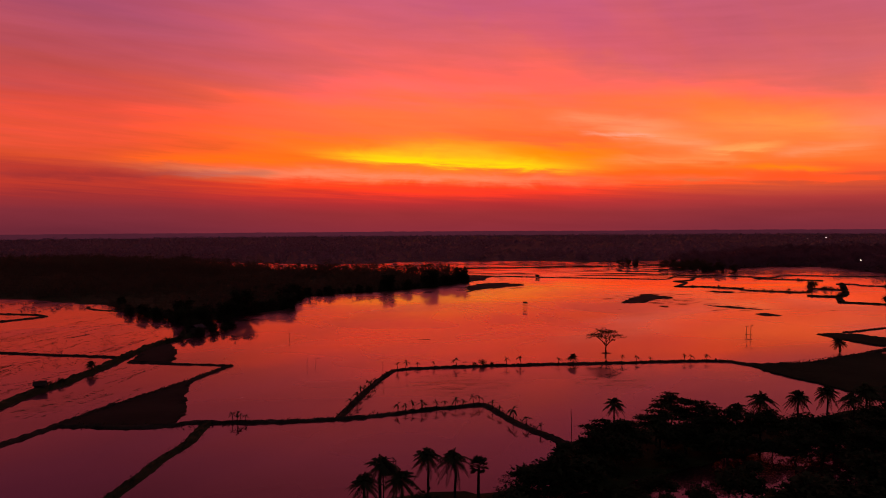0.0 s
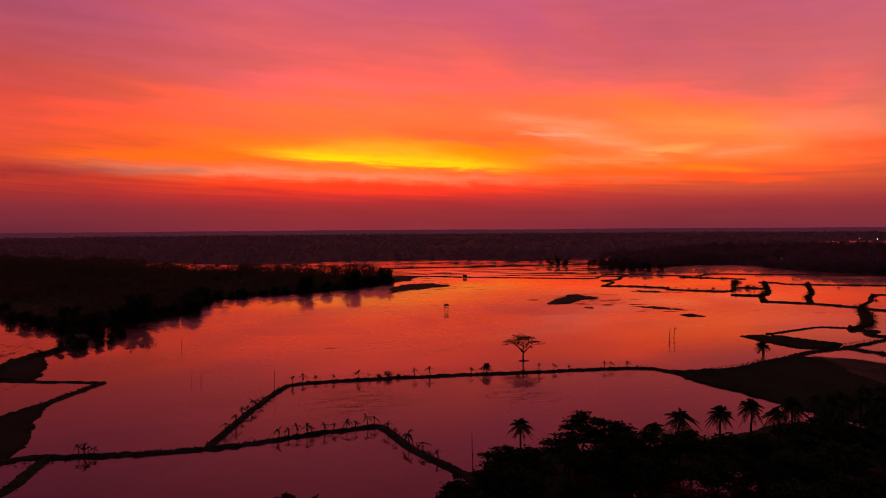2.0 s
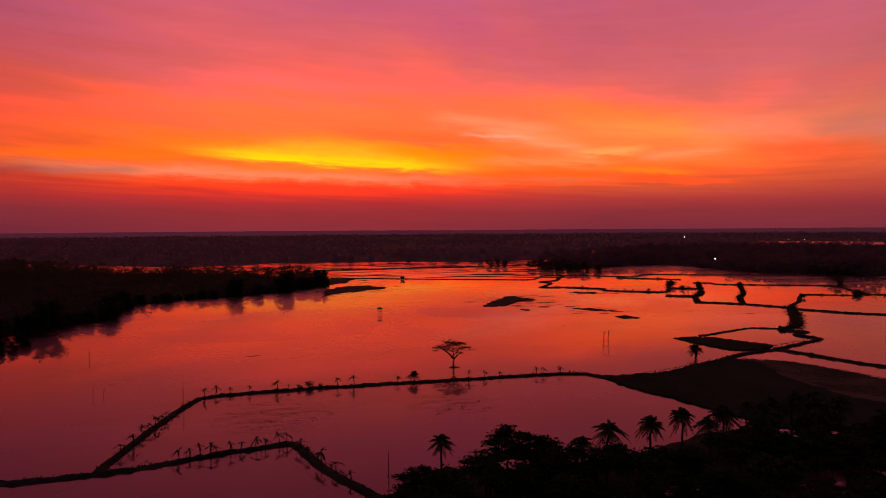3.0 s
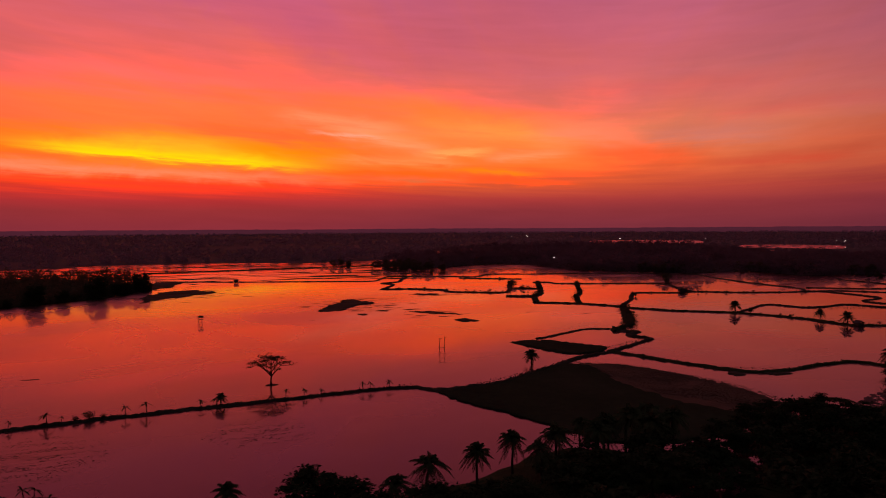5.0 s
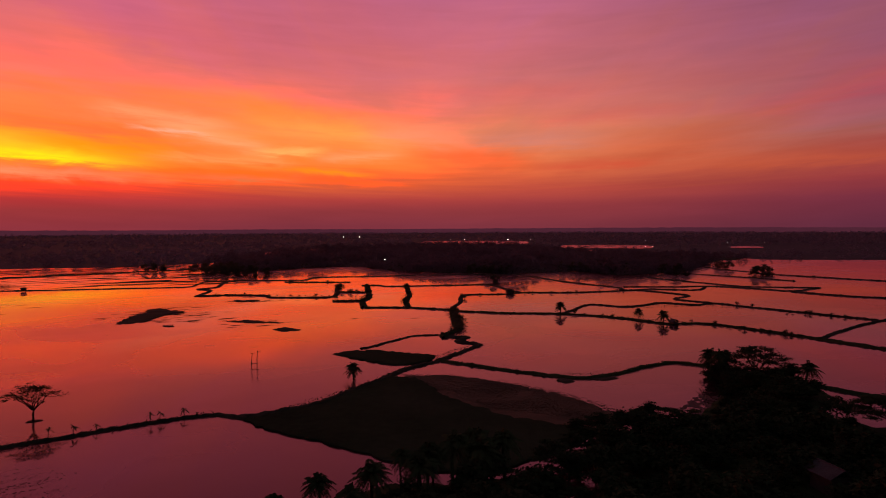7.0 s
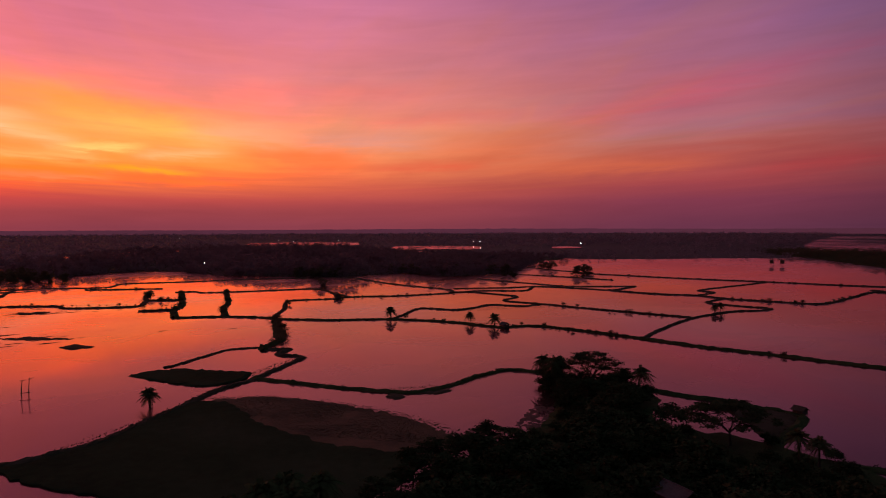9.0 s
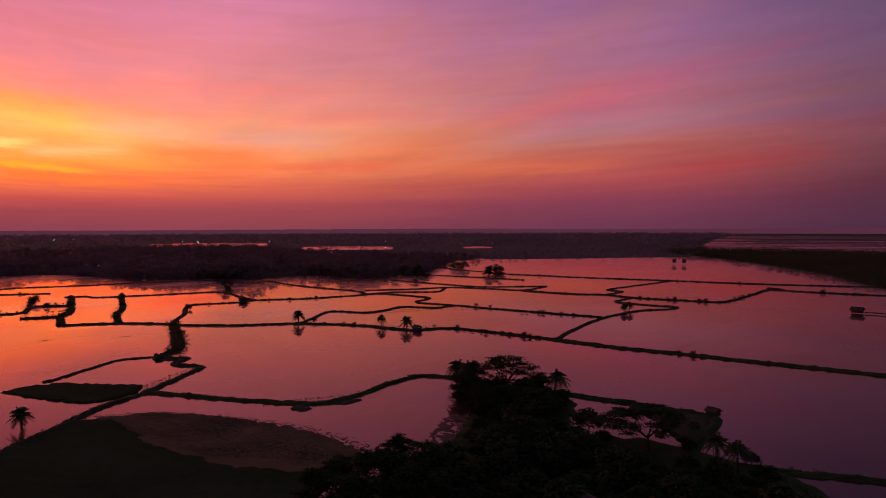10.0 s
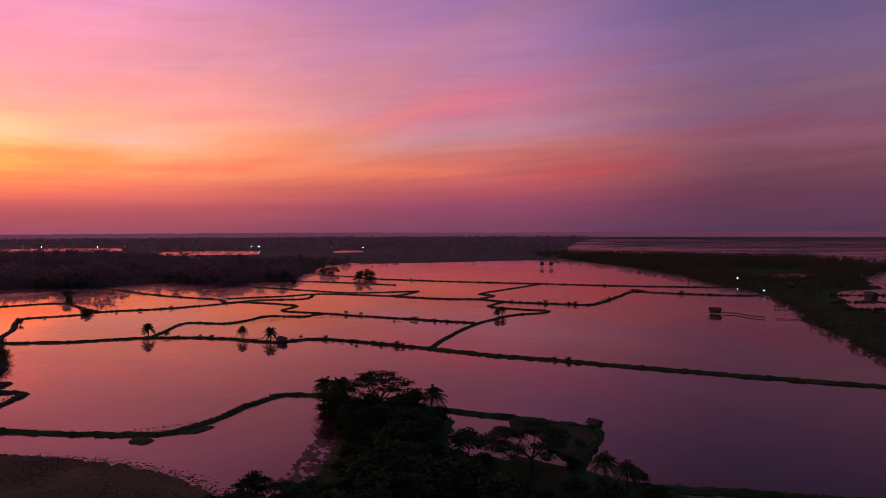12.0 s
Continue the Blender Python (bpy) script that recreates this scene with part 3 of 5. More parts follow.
embankment("embankment_9", [(218, 253), (220, 240), (222, 227), (226, 211), (231, 199), (242, 197), (258, 198), (273, 197), (277, 192), (277, 184), (275, 171), (272, 147), (271, 129), (269, 114), (266, 106), (258, 105), (249, 106), (236, 106)], 2.6, 0.6, "curving earth embankment with a grassy crest", GRASS, 10)
embankment("embankment_10", [(228, 100), (231, 95), (231, 87), (233, 78), (235, 60), (238, 40)], 2.4, 0.6, "earth embankment beside the palms", GRASS, 11)
embankment("embankment_11", [(212, 291), (215, 291), (235, 299), (248, 304), (259, 296)], 1.8, 0.4, seed=12)
embankment("embankment_12", [(254, 290), (258, 296), (265, 299), (276, 305), (280, 313), (295, 330), (306, 344), (320, 361)], 3.2, 0.8, "bushy earth embankment between ponds", GRASS, 13, 0.5)

# Middle ponds.
embankment("embankment_13", [(293, 407), (302, 399), (311, 391), (321, 368), (321, 356), (333, 333), (353, 312), (359, 296), (362, 275), (359, 262), (359, 250), (371, 244), (374, 235), (371, 215), (364, 185), (355, 150), (354, 129), (350, 109), (345, 74), (341, 32), (336, -30)], 2.8, 0.7, "long straight earth embankment with scalloped edges", GRASS, 14)
embankment("embankment_14", [(355, 312), (370, 318), (389, 327), (403, 331), (404, 308), (419, 306), (441, 309), (443, 286), (461, 286), (459, 274), (455, 258), (448, 210), (446, 191)], 2.2, 0.6, seed=15)
embankment("embankment_15", [(364, 185), (406, 189), (443, 190), (483, 183), (499, 168), (512, 166), (516, 192), (524, 208), (554, 205)], 2.4, 0.6, seed=16)
embankment("embankment_16", [(461, 286), (463, 316), (495, 319), (503, 363), (496, 375)], 2.4, 0.6, seed=17)
embankment("embankment_17", [(324, 366), (340, 380), (355, 393), (374, 414), (388, 427), (401, 417), (413, 410), (427, 412), (453, 386), (490, 371), (516, 368), (533, 336), (565, 350)], 2.6, 0.6, seed=18)
embankment("embankment_18", [(381, 538), (394, 532), (388, 518), (407, 507), (426, 496), (463, 477), (441, 439), (430, 418), (427, 411)], 2.6, 0.6, seed=19)
embankment("embankment_19", [(314, 393), (328, 412), (340, 430), (352, 440), (366, 458), (392, 494), (413, 522)], 3.0, 0.9, "earth embankment grown over with scrub", GRASS, 20, 0.5)
embankment("embankment_20", [(293, 408), (304, 424), (314, 440), (326, 450), (339, 467), (362, 502), (387, 540)], 3.4, 0.9, "earth embankment grown over with scrub", GRASS, 21, 0.5)
embankment("embankment_21", [(249, 541), (269, 534), (286, 514), (281, 498), (297, 484), (313, 471), (335, 501), (352, 528), (377, 563)], 3.0, 0.7, seed=22)
embankment("embankment_22", [(299, 450), (307, 444), (314, 440)], 3.0, 0.8, seed=23)
embankment("embankment_23", [(337, 499), (344, 492), (350, 486)], 3.0, 0.8, seed=24)
embankment("embankment_24", [(249, 541), (263, 560), (277, 580), (269, 594), (291, 602), (306, 628), (324, 657), (348, 645), (376, 617), (403, 648), (445, 619), (480, 607), (544, 567)], 3.0, 0.6, seed=25)
embankment("embankment_25", [(354, 612), (374, 593), (394, 574)], 3.0, 0.6, seed=26)
embankment("embankment_26", [(113, 712), (171, 672), (237, 639), (275, 617), (290, 640), (307, 665), (324, 658)], 2.4, 0.5, seed=27)

# Far ponds.
embankment("embankment_27", [(566, 596), (564, 538), (540, 488), (521, 441), (512, 389), (495, 375)], 2.8, 0.6, seed=28)
embankment("embankment_28", [(615, 434), (600, 387), (587, 341), (588, 323), (613, 292), (616, 287), (570, 288), (574, 316), (574, 350), (546, 364), (519, 391)], 2.8, 0.6, seed=29)
embankment("embankment_29", [(570, 288), (561, 250), (567, 226), (553, 201), (552, 179), (549, 148), (587, 142), (664, 134), (662, 122), (676, 136)], 3.0, 0.7, seed=30)
embankment("embankment_30", [(567, 226), (596, 221), (604, 239), (656, 228), (717, 214)], 3.0, 0.6, seed=31)
embankment("embankment_31", [(745, 400), (733, 381), (728, 344), (720, 297), (717, 214), (712, 147), (720, 60)], 3.0, 0.7, seed=32)
embankment("embankment_32", [(660, 133), (650, 101), (645, 56), (656, 46)], 3.0, 0.7, seed=33)
embankment("embankment_33", [(653, 489), (691, 464), (683, 414), (677, 365), (667, 329)], 3.0, 0.6, seed=34)
embankment("embankment_34", [(820, 519), (762, 432), (752, 402)], 3.2, 0.6, seed=35)
embankment("embankment_35", [(113, 838), (247, 842), (393, 856), (470, 830)], 4.0, 0.6, seed=36)

# Fields, spits and mud islands.
land("field_1", [(-70, 178), (-62, 199), (-52, 222), (-48.5, 229), (-46, 208), (-41, 186), (-42, 175), (-55, 174)], 0.35, "wedge of dark bare field between embankments", SOIL, 1.6, wobble=0.6, corners=0, category="field")
land("field_2", [(-78, 266), (-80, 295), (-74, 308), (-66, 285), (-62, 259.5)], 0.35, "small dark patch of bare field beside the levee", SOIL, 1.6, wobble=0.6, corners=0, seed=2, category="field")
land("field_3", [(131, 225), (141, 224), (158, 228), (175, 236), (190, 242), (194, 232), (185, 212), (181, 190), (184, 172), (190, 160), (178, 158), (155, 155), (141, 163), (139, 179), (137, 194), (132, 212)], 0.45, "dark grassy field drying above the water", FIELD, 2.0, seed=3, rim=0.3, category="field")
land("field_4", [(191, 240), (205, 231), (209, 212), (210, 190), (205, 170), (197, 160), (188, 160), (181, 172), (178, 190), (183, 214)], 0.24, "wet stubble field with reddish mud showing", STUBBLE, 1.2, 0.1, seed=4, category="field")
land("field_5", [(197, 288), (198, 288.5), (208, 289), (214, 284), (219, 272), (224, 261), (224, 260.5), (216, 253), (205, 253), (200, 257), (198, 271)], 0.4, "triangular dark field behind the embankment", FIELD, 1.6, wobble=0.4, seed=5, category="field")
land("spit_1", [(92, 622), (104, 634), (118, 648), (122, 672), (134, 704), (122, 702), (110, 694), (98, 668), (90, 644)], 0.3, "low dark mud spit off the wooded point", MUD, 2.6, wobble=5.0, seed=6)
land("spit_4", [(84, 528), (92, 540), (102, 549), (122, 566), (141, 586), (134, 592), (123, 612), (110, 604), (98, 590), (88, 566)], 0.3, "ragged low mud spit beside the wooded point", MUD, 2.4, wobble=4.5, seed=47)
land("mud_island_1", [(163, 428), (172, 443), (181, 457), (190, 466), (197, 480), (206, 484), (204, 472), (211, 454), (203, 456), (198, 451), (189, 443), (179, 429), (170, 427)], 0.35, "low dark mud island in open water", MUD, 1.6, wobble=2.6, seed=7, category="island")
land("mud_island_2", [(257, 501), (270, 488), (262, 482), (253, 490)], 0.3, "small mud bar in open water", MUD, 1.4, wobble=1.6, seed=8, category="island")
land("mud_island_3", [(206, 408), (219, 399), (229, 377), (218, 386), (208, 398)], 0.2, "thin mud bar just above the water", MUD, 1.3, wobble=1.6, seed=9, category="island")
land("mud_island_4", [(213, 364), (221, 363), (222, 351), (211, 352)], 0.25, "small mud bar in open water", MUD, 1.2, wobble=1.3, seed=10, category="island")
land("mud_island_5", [(179, 410), (183, 406), (182, 400), (178, 403)], 0.25, "small mud bar in open water", MUD, 1.5, 0.05, 0.4, seed=11, category="island")
land("spit_2", [(231, 199.5), (236, 196.5), (241, 195.5), (240, 192), (234, 193)], 0.3, "narrow mud spit beside the curving embankment", MUD, 1.5, 0.05, 0.4, seed=12)
land("spit_3", [(226, 205), (222, 202), (222, 198), (226, 198), (228, 202)], 0.3, "small weedy mud spit beside the embankment", MUD, 1.5, 0.05, 0.4, seed=13)

GROVE_FRONT = [(30, 124), (40, 134), (50, 150), (64, 158), (80, 152), (108, 158), (128, 166), (140, 158), (152, 152), (158, 142), (140, 136), (118, 137), (100, 139), (80, 135), (62, 127), (46, 119)]
GROVE_NEAR = [(-8, 85), (-2, 108), (8, 122), (24, 122), (40, 113), (62, 109), (90, 111), (112, 117), (128, 127), (150, 131), (164, 142), (176, 156), (196, 152), (215, 152), (236, 158), (255, 166),
              (268, 172), (274, 164), (266, 140), (250, 138), (238, 132), (240, 116), (236, 104), (232, 92), (222, 78), (150, 78), (60, 72)]
GROVE_POOL = [(46, 118), (62, 126), (80, 134), (100, 138), (118, 136), (130, 131), (112, 118), (90, 112), (62, 110), (44, 113)]
land("grove_ground_1", GROVE_FRONT, 0.36, "dark overgrown ground under the front of the palm grove", GRASS, 3.0, seed=14)
land("grove_ground_2", GROVE_NEAR, 0.44, "dark overgrown ground under the palm grove", GRASS, 3.0, seed=45)
land("field_6", [(271, 128), (268, 106), (254, 104), (240, 105), (243, 111), (250, 114), (258, 119), (264, 127)], 0.4, "small rough grass plot inside the embankment corner", DRY_GRASS, 1.2, 0.12, 0.5, seed=46, category="field")
PENINSULA = [(103, 640), (81, 600), (59, 570), (32, 549), (-10, 528), (-36, 508), (-36, 436), (-54, 411), (-67, 392), (-77, 360), (-97, 396), (-120, 418), (-149, 475), (-192, 502), (-220, 527), (-274, 555), (-420, 640),
             (-760, 1150), (-616, 1254), (-509, 1264), (-383, 1226), (-166, 982), (-81, 853), (9, 830), (90, 709)]
land("wooded_point", PENINSULA, 0.6, "low dark ground under the woods of the point", GRASS, 8.0, wobble=3.0, seed=15)
EAST_WOOD = [(392, 880), (399, 765), (487, 801), (533, 765), (509, 650), (554, 590), (560, 556), (645, 538), (625, 470), (692, 450), (902, 541), (1054, 560), (1100, 800), (1200, 1100), (1000, 1300), (818, 1250), (560, 1100)]
land("wooded_land", EAST_WOOD, 0.6, "low ground under a wide belt of woods", MUD, 14.0, wobble=5.0, seed=16)
NORTH = [(-1700, 1700), (-900, 1500), (-500, 1330), (-200, 1130), (-60, 990), (20, 965), (70, 1040), (160, 1030), (270, 990), (340, 962), (420, 965), (520, 1040), (700, 1320), (1000, 1400), (1240, 1200), (1120, 820), (1060, 590), (997, 545), (1100, 432), (1193, 318), (1230, 284), (1500, 322),
         (2300, 470), (4860, 714), (3900, 3440), (2160, 4640), (0, 4880), (-2160, 4420), (-3200, 3200)]
land("far_plain", NORTH, 0.8, "far flat wooded plain with evening haze tinted into its soil", FAR_HAZE_LAND, 60.0, 0.4, 14.0, seed=17)
COAST = [(1235, 280), (1123, 220), (947, 134), (856, 97), (760, 76), (672, 43), (574, 34), (493, 32), (437, 27), (384, 23), (330, 10), (290, -60), (420, -160), (640, -150), (700, -80), (760, -40), (900, -60), (1150, -160), (1350, -60), (1500, 300), (1400, 400)]
land("east_shore", COAST, 0.7, "dark scrubby shore with trees and village ponds", GRASS, 9.0, wobble=3.0, seed=18)

# The last line of land under the sky; its own glow imitates haze.
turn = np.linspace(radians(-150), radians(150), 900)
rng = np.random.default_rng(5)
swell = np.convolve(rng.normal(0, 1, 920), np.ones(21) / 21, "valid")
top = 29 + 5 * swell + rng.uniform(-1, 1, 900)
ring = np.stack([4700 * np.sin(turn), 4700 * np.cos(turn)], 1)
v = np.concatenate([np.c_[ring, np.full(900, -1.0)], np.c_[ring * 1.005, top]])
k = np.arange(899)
tagged(new("backdrop", mesh("backdrop", v, np.stack([k, k + 1, k + 901, k + 900], 1), HAZE_GLOW)), "glowing line standing in for hazy distant land under the sky", "distance", kind="structure")


# ---- trees, palms and plants ----
def unit(v):
    return v / (np.linalg.norm(v, axis=-1, keepdims=True) + 1e-9)


def bent(rng, a, b, steps=4, sway=0.08):
    """A slightly crooked line from a to b."""
    a, b = np.asarray(a, float), np.asarray(b, float)
    t = np.linspace(0, 1, steps)[:, None]
    p = a + (b - a) * t
    p[1:-1] += rng.normal(0, sway * np.linalg.norm(b - a), (steps - 2, 3))
    return p


def thing(name, label, category, group=""):
    return tagged(new(name), label, category, group)


def broad_tree(name, seed, tall, wide, clusters, per, label, leaf=0.34, layered=0.35, group="trees of the grove", low=0.3, deep=0.42):
    """A broadleaf tree: crooked trunk, forking limbs, and leaves in loose layered clusters with gaps between."""
    rng = np.random.default_rng(seed)
    fork = np.array([rng.normal(0, 0.2), rng.normal(0, 0.2), tall * 0.34])
    wood = [tube(bent(rng, (0, 0, -0.4), fork, 5, 0.04), np.linspace(0.045, 0.03, 5) * tall * 0.75, 8)]
    tips = []
    limbs = 6
    for i in range(limbs):
        a = 2 * np.pi * (i + rng.uniform(-0.3, 0.3)) / limbs
        out = wide * rng.uniform(0.22, 0.34)
        mid = fork + (np.cos(a) * out, np.sin(a) * out, tall * rng.uniform(0.14, 0.34))
        wood.append(tube(bent(rng, fork - (0, 0, 0.2), mid, 4), np.linspace(0.02, 0.011, 4) * tall * 0.8, 6))
        for _ in range(max(1, clusters // limbs)):
            b = a + rng.uniform(-0.9, 0.9)
            r = wide * 0.5 * math.sqrt(rng.uniform(0.02, 1))
            z = tall * (0.97 - 0.30 * (2 * r / wide) ** 2 - rng.uniform(0, deep) * (1 - 0.3 * r / wide))
            tip = np.array([np.cos(b) * r, np.sin(b) * r, max(z, tall * low)])
            wood.append(tube(bent(rng, mid, tip, 3), np.linspace(0.009, 0.003, 3) * tall * 0.8, 4))
            tips.append(tip)
    tips = np.array(tips)
    size = rng.uniform(0.6, 1.3, len(tips))
    own = np.repeat(np.arange(len(tips)), per)
    spread = size[own][:, None] * np.array([1, 1, layered]) * wide * 0.105
    ob = thing(name, label, "tree", group)
    part("trunk", mesh("trunk", *joined(wood), BARK, True), ob)
    part("crown", mesh("crown", *leaves(rng, tips[own], spread, leaf), LEAF), ob)
    return ob


def umbrella_tree(name, seed, tall, wide, label, forks=7, per=90, leaf=0.3, dome=0.28, group=""):
    """A spreading flat-topped tree: limbs rise in a wide vee and carry thin pads of leaves, with sky showing through."""
    rng = np.random.default_rng(seed)
    fork = np.array([0.1, -0.1, tall * 0.3])
    wood = [tube(bent(rng, (0, 0, -0.5), fork, 4, 0.03), np.linspace(0.05, 0.032, 4) * tall * 0.7, 8)]
    tips = []
    for i in range(forks):
        a = 2 * np.pi * (i + rng.uniform(-0.3, 0.3)) / forks
        out = wide * rng.uniform(0.16, 0.24)
        mid = np.array([np.cos(a) * out, np.sin(a) * out, tall * rng.uniform(0.55, 0.68)])
        wood.append(tube(bent(rng, fork - (0, 0, 0.1), mid, 4, 0.06), np.linspace(0.024, 0.013, 4) * tall * 0.75, 6))
        for _ in range(5):
            b = a + rng.uniform(-0.55, 0.55)
            r = wide * 0.5 * math.sqrt(rng.uniform(0.04, 1))
            tip = np.array([np.cos(b) * r, np.sin(b) * r, tall * (1 - dome * (2 * r / wide) ** 2 - rng.uniform(0, 0.1))])
            wood.append(tube(bent(rng, mid, tip, 4, 0.05), np.linspace(0.011, 0.003, 4) * tall * 0.75, 5))
            for _ in range(3):
                twig = tip + rng.normal(0, 1, 3) * (wide * 0.055, wide * 0.055, tall * 0.015)
                wood.append(tube(bent(rng, tip - (0, 0, 0.1), twig, 3, 0.05), np.array([0.03, 0.02, 0.01]), 4))
                tips.append(twig)
    tips = np.array(tips)
    own = np.repeat(np.arange(len(tips)), per)
    spread = np.array([wide * 0.042, wide * 0.042, tall * 0.014]) * rng.uniform(0.6, 1.3, len(tips))[own][:, None]
    ob = thing(name, label, "tree", group)
    part("trunk", mesh("trunk", *joined(wood), BARK, True), ob)
    part("crown", mesh("crown", *leaves(rng, tips[own], spread, leaf, 0.25), LEAF), ob)
    return ob


def frond(rng, start, bearing, lift, length, droop, leaflet, count=26):
    """One feathered leaf: an arching rib with a row of narrow leaflets on each side."""
    t = np.linspace(0, 1, 8)
    d = np.array([math.cos(bearing), math.sin(bearing), 0])
    rib = start + d * (t * length * math.cos(lift))[:, None] + np.array([0, 0, 1]) * (t * length * math.sin(lift) - droop * length * t ** 2.2)[:, None]
    side = np.array([-d[1], d[0], 0])
    pieces = [tube(rib, np.linspace(0.035, 0.008, 8), 4)]
    s = np.linspace(0.12, 1.0, count)
    base = np.stack([np.interp(s, t, rib[:, k]) for k in range(3)], 1)
    ahead = unit(np.stack([np.interp(s, t, np.gradient(rib[:, k])) for k in range(3)], 1))
    long = leaflet * np.sin(np.pi * (0.12 + 0.86 * s)) ** 0.7
    for sign in (-1, 1):
        out = unit(sign * side + ahead * 0.65 + np.array([0, 0, -0.45]) + rng.normal(0, 0.12, (count, 3)))
        tip = base + out * long[:, None] + np.array([0, 0, -0.18]) * (long ** 1.5)[:, None]
        half = ahead * 0.085
        mid = base + (tip - base) * 0.45 + np.array([0, 0, 0.03])
        v = np.stack([base - half * 0.4, mid - half, tip, mid + half], 1).reshape(-1, 3)
        pieces.append((v, np.arange(count * 4).reshape(-1, 4)))
    return joined(pieces)


def palm(name, seed, tall, label, fronds=30, length=2.5, thick=0.19, droop=0.55, leaflet=0.55, group="palms of the grove"):
    """A feather palm: ringed stem, leaf bases under the crown, fronds from upright to hanging."""
    rng = np.random.default_rng(seed)
    stem = np.array([[0, 0, -0.4], [0.03, 0.02, tall * 0.3], [rng.normal(0, 0.08), rng.normal(0, 0.08), tall * 0.65], [rng.normal(0, 0.18), rng.normal(0, 0.18), tall]])
    t = np.linspace(0, 1, 22)
    line = np.stack([np.interp(t, (0, 0.33, 0.66, 1), stem[:, k]) for k in range(3)], 1)
    ringed = thick * (1.25 - 0.35 * t) * (1 + 0.08 * (np.arange(22) % 2))
    ob = thing(name, label, "palm", group)
    trunk = part("trunk", mesh("trunk", *tube(line, ringed, 8), BARK, True), ob)
    top = line[-1]
    boots = [tube([top - (0, 0, 0.7), top + (math.cos(a) * 0.38, math.sin(a) * 0.38, -0.15 + 0.1 * (k % 3))], [0.09, 0.03], 4)
             for k, a in enumerate(np.arange(10) * 2.4)]
    part("leaf_bases", mesh("leaf_bases", *joined(boots), BARK), trunk)
    pieces = []
    for i in range(fronds):
        rise = 1.45 - 2.1 * (i / fronds) + rng.normal(0, 0.08)
        pieces.append(frond(rng, top + rng.normal(0, 0.05, 3), i * 2.4 + rng.normal(0, 0.15), rise, length * rng.uniform(0.85, 1.1), droop * rng.uniform(0.7, 1.2), leaflet))
    part("crown", mesh("crown", *joined(pieces), PALM_LEAF), ob)
    return ob


def fan_palm(name, seed, tall, label, group="palms of the grove"):
    """A fan palm: straight stem and stiff round pleated leaves on stalks."""
    rng = np.random.default_rng(seed)
    t = np.linspace(0, 1, 20)
    line = np.stack([0.15 * t ** 2, 0.1 * t, -0.4 + (tall + 0.4) * t], 1)
    ob = thing(name, label, "palm", group)
    part("trunk", mesh("trunk", *tube(line, 0.24 * (1.2 - 0.3 * t) * (1 + 0.07 * (np.arange(20) % 2)), 8), BARK, True), ob)
    pieces = []
    for i in range(26):
        a, rise = i * 2.4, 1.3 - 2.0 * i / 26
        d = np.array([math.cos(a) * math.cos(rise), math.sin(a) * math.cos(rise), math.sin(rise)])
        hub = line[-1] + d * rng.uniform(0.9, 1.25)
        pieces.append(tube([line[-1], hub], [0.03, 0.02], 4))
        u = unit(np.cross(d, (0, 0, 1)) + 1e-4)
        w = np.cross(u, d)
        for k in np.linspace(-1.9, 1.9, 17):
            ray = d * math.cos(k) + (u * math.sin(k))
            end = hub + ray * 0.85 + w * rng.normal(0, 0.06)
            across = unit(np.cross(ray, w)) * 0.075
            mid = hub + ray * 0.55
            pieces.append((np.array([hub, mid - across, end, mid + across]), np.array([[0, 1, 2, 3]])))
    part("crown", mesh("crown", *joined(pieces), PALM_LEAF), ob)
    return ob


def banana(name, seed, tall, label, count=8, group="banana plants on the embankments"):
    """A banana plant: fleshy stem and broad arching leaves with a folded rib."""
    rng = np.random.default_rng(seed)
    ob = thing(name, label, "plant", group)
    t = np.linspace(0, 1, 6)
    stem = np.stack([0.1 * t * rng.normal(), 0.1 * t * rng.normal(), -0.3 + (tall * 0.5 + 0.3) * t], 1)
    part("stem", mesh("stem", *tube(stem, np.linspace(0.10, 0.06, 6), 7), BARK, True), ob)
    for i in range(count):
        a = i * 2.4 + rng.normal(0, 0.2)
        d, side = np.array([math.cos(a), math.sin(a), 0]), np.array([-math.sin(a), math.cos(a), 0])
        rise, long = rng.uniform(-0.1, 1.15), tall * rng.uniform(0.34, 0.56)
        s = np.linspace(0, 1, 7)
        rib = stem[-1] + d * (s * long * math.cos(rise))[:, None] + np.array([0, 0, 1]) * (s * long * math.sin(rise) - 0.62 * long * s ** 2.1)[:, None]
        half = tall * 0.058 * np.sin(np.pi * np.clip(0.08 + 0.92 * s, 0, 1)) ** 0.6
        down = np.array([0, 0, -0.35])
        v = np.stack([rib + (side + down) * half[:, None], rib, rib + (down - side) * half[:, None]], 1).reshape(-1, 3)
        f = [(k * 3 + j, k * 3 + 3 + j, k * 3 + 4 + j, k * 3 + 1 + j) for k in range(6) for j in (0, 1)]
        part("leaf", mesh("leaf", v, f, BANANA_LEAF, True), ob)
    return ob


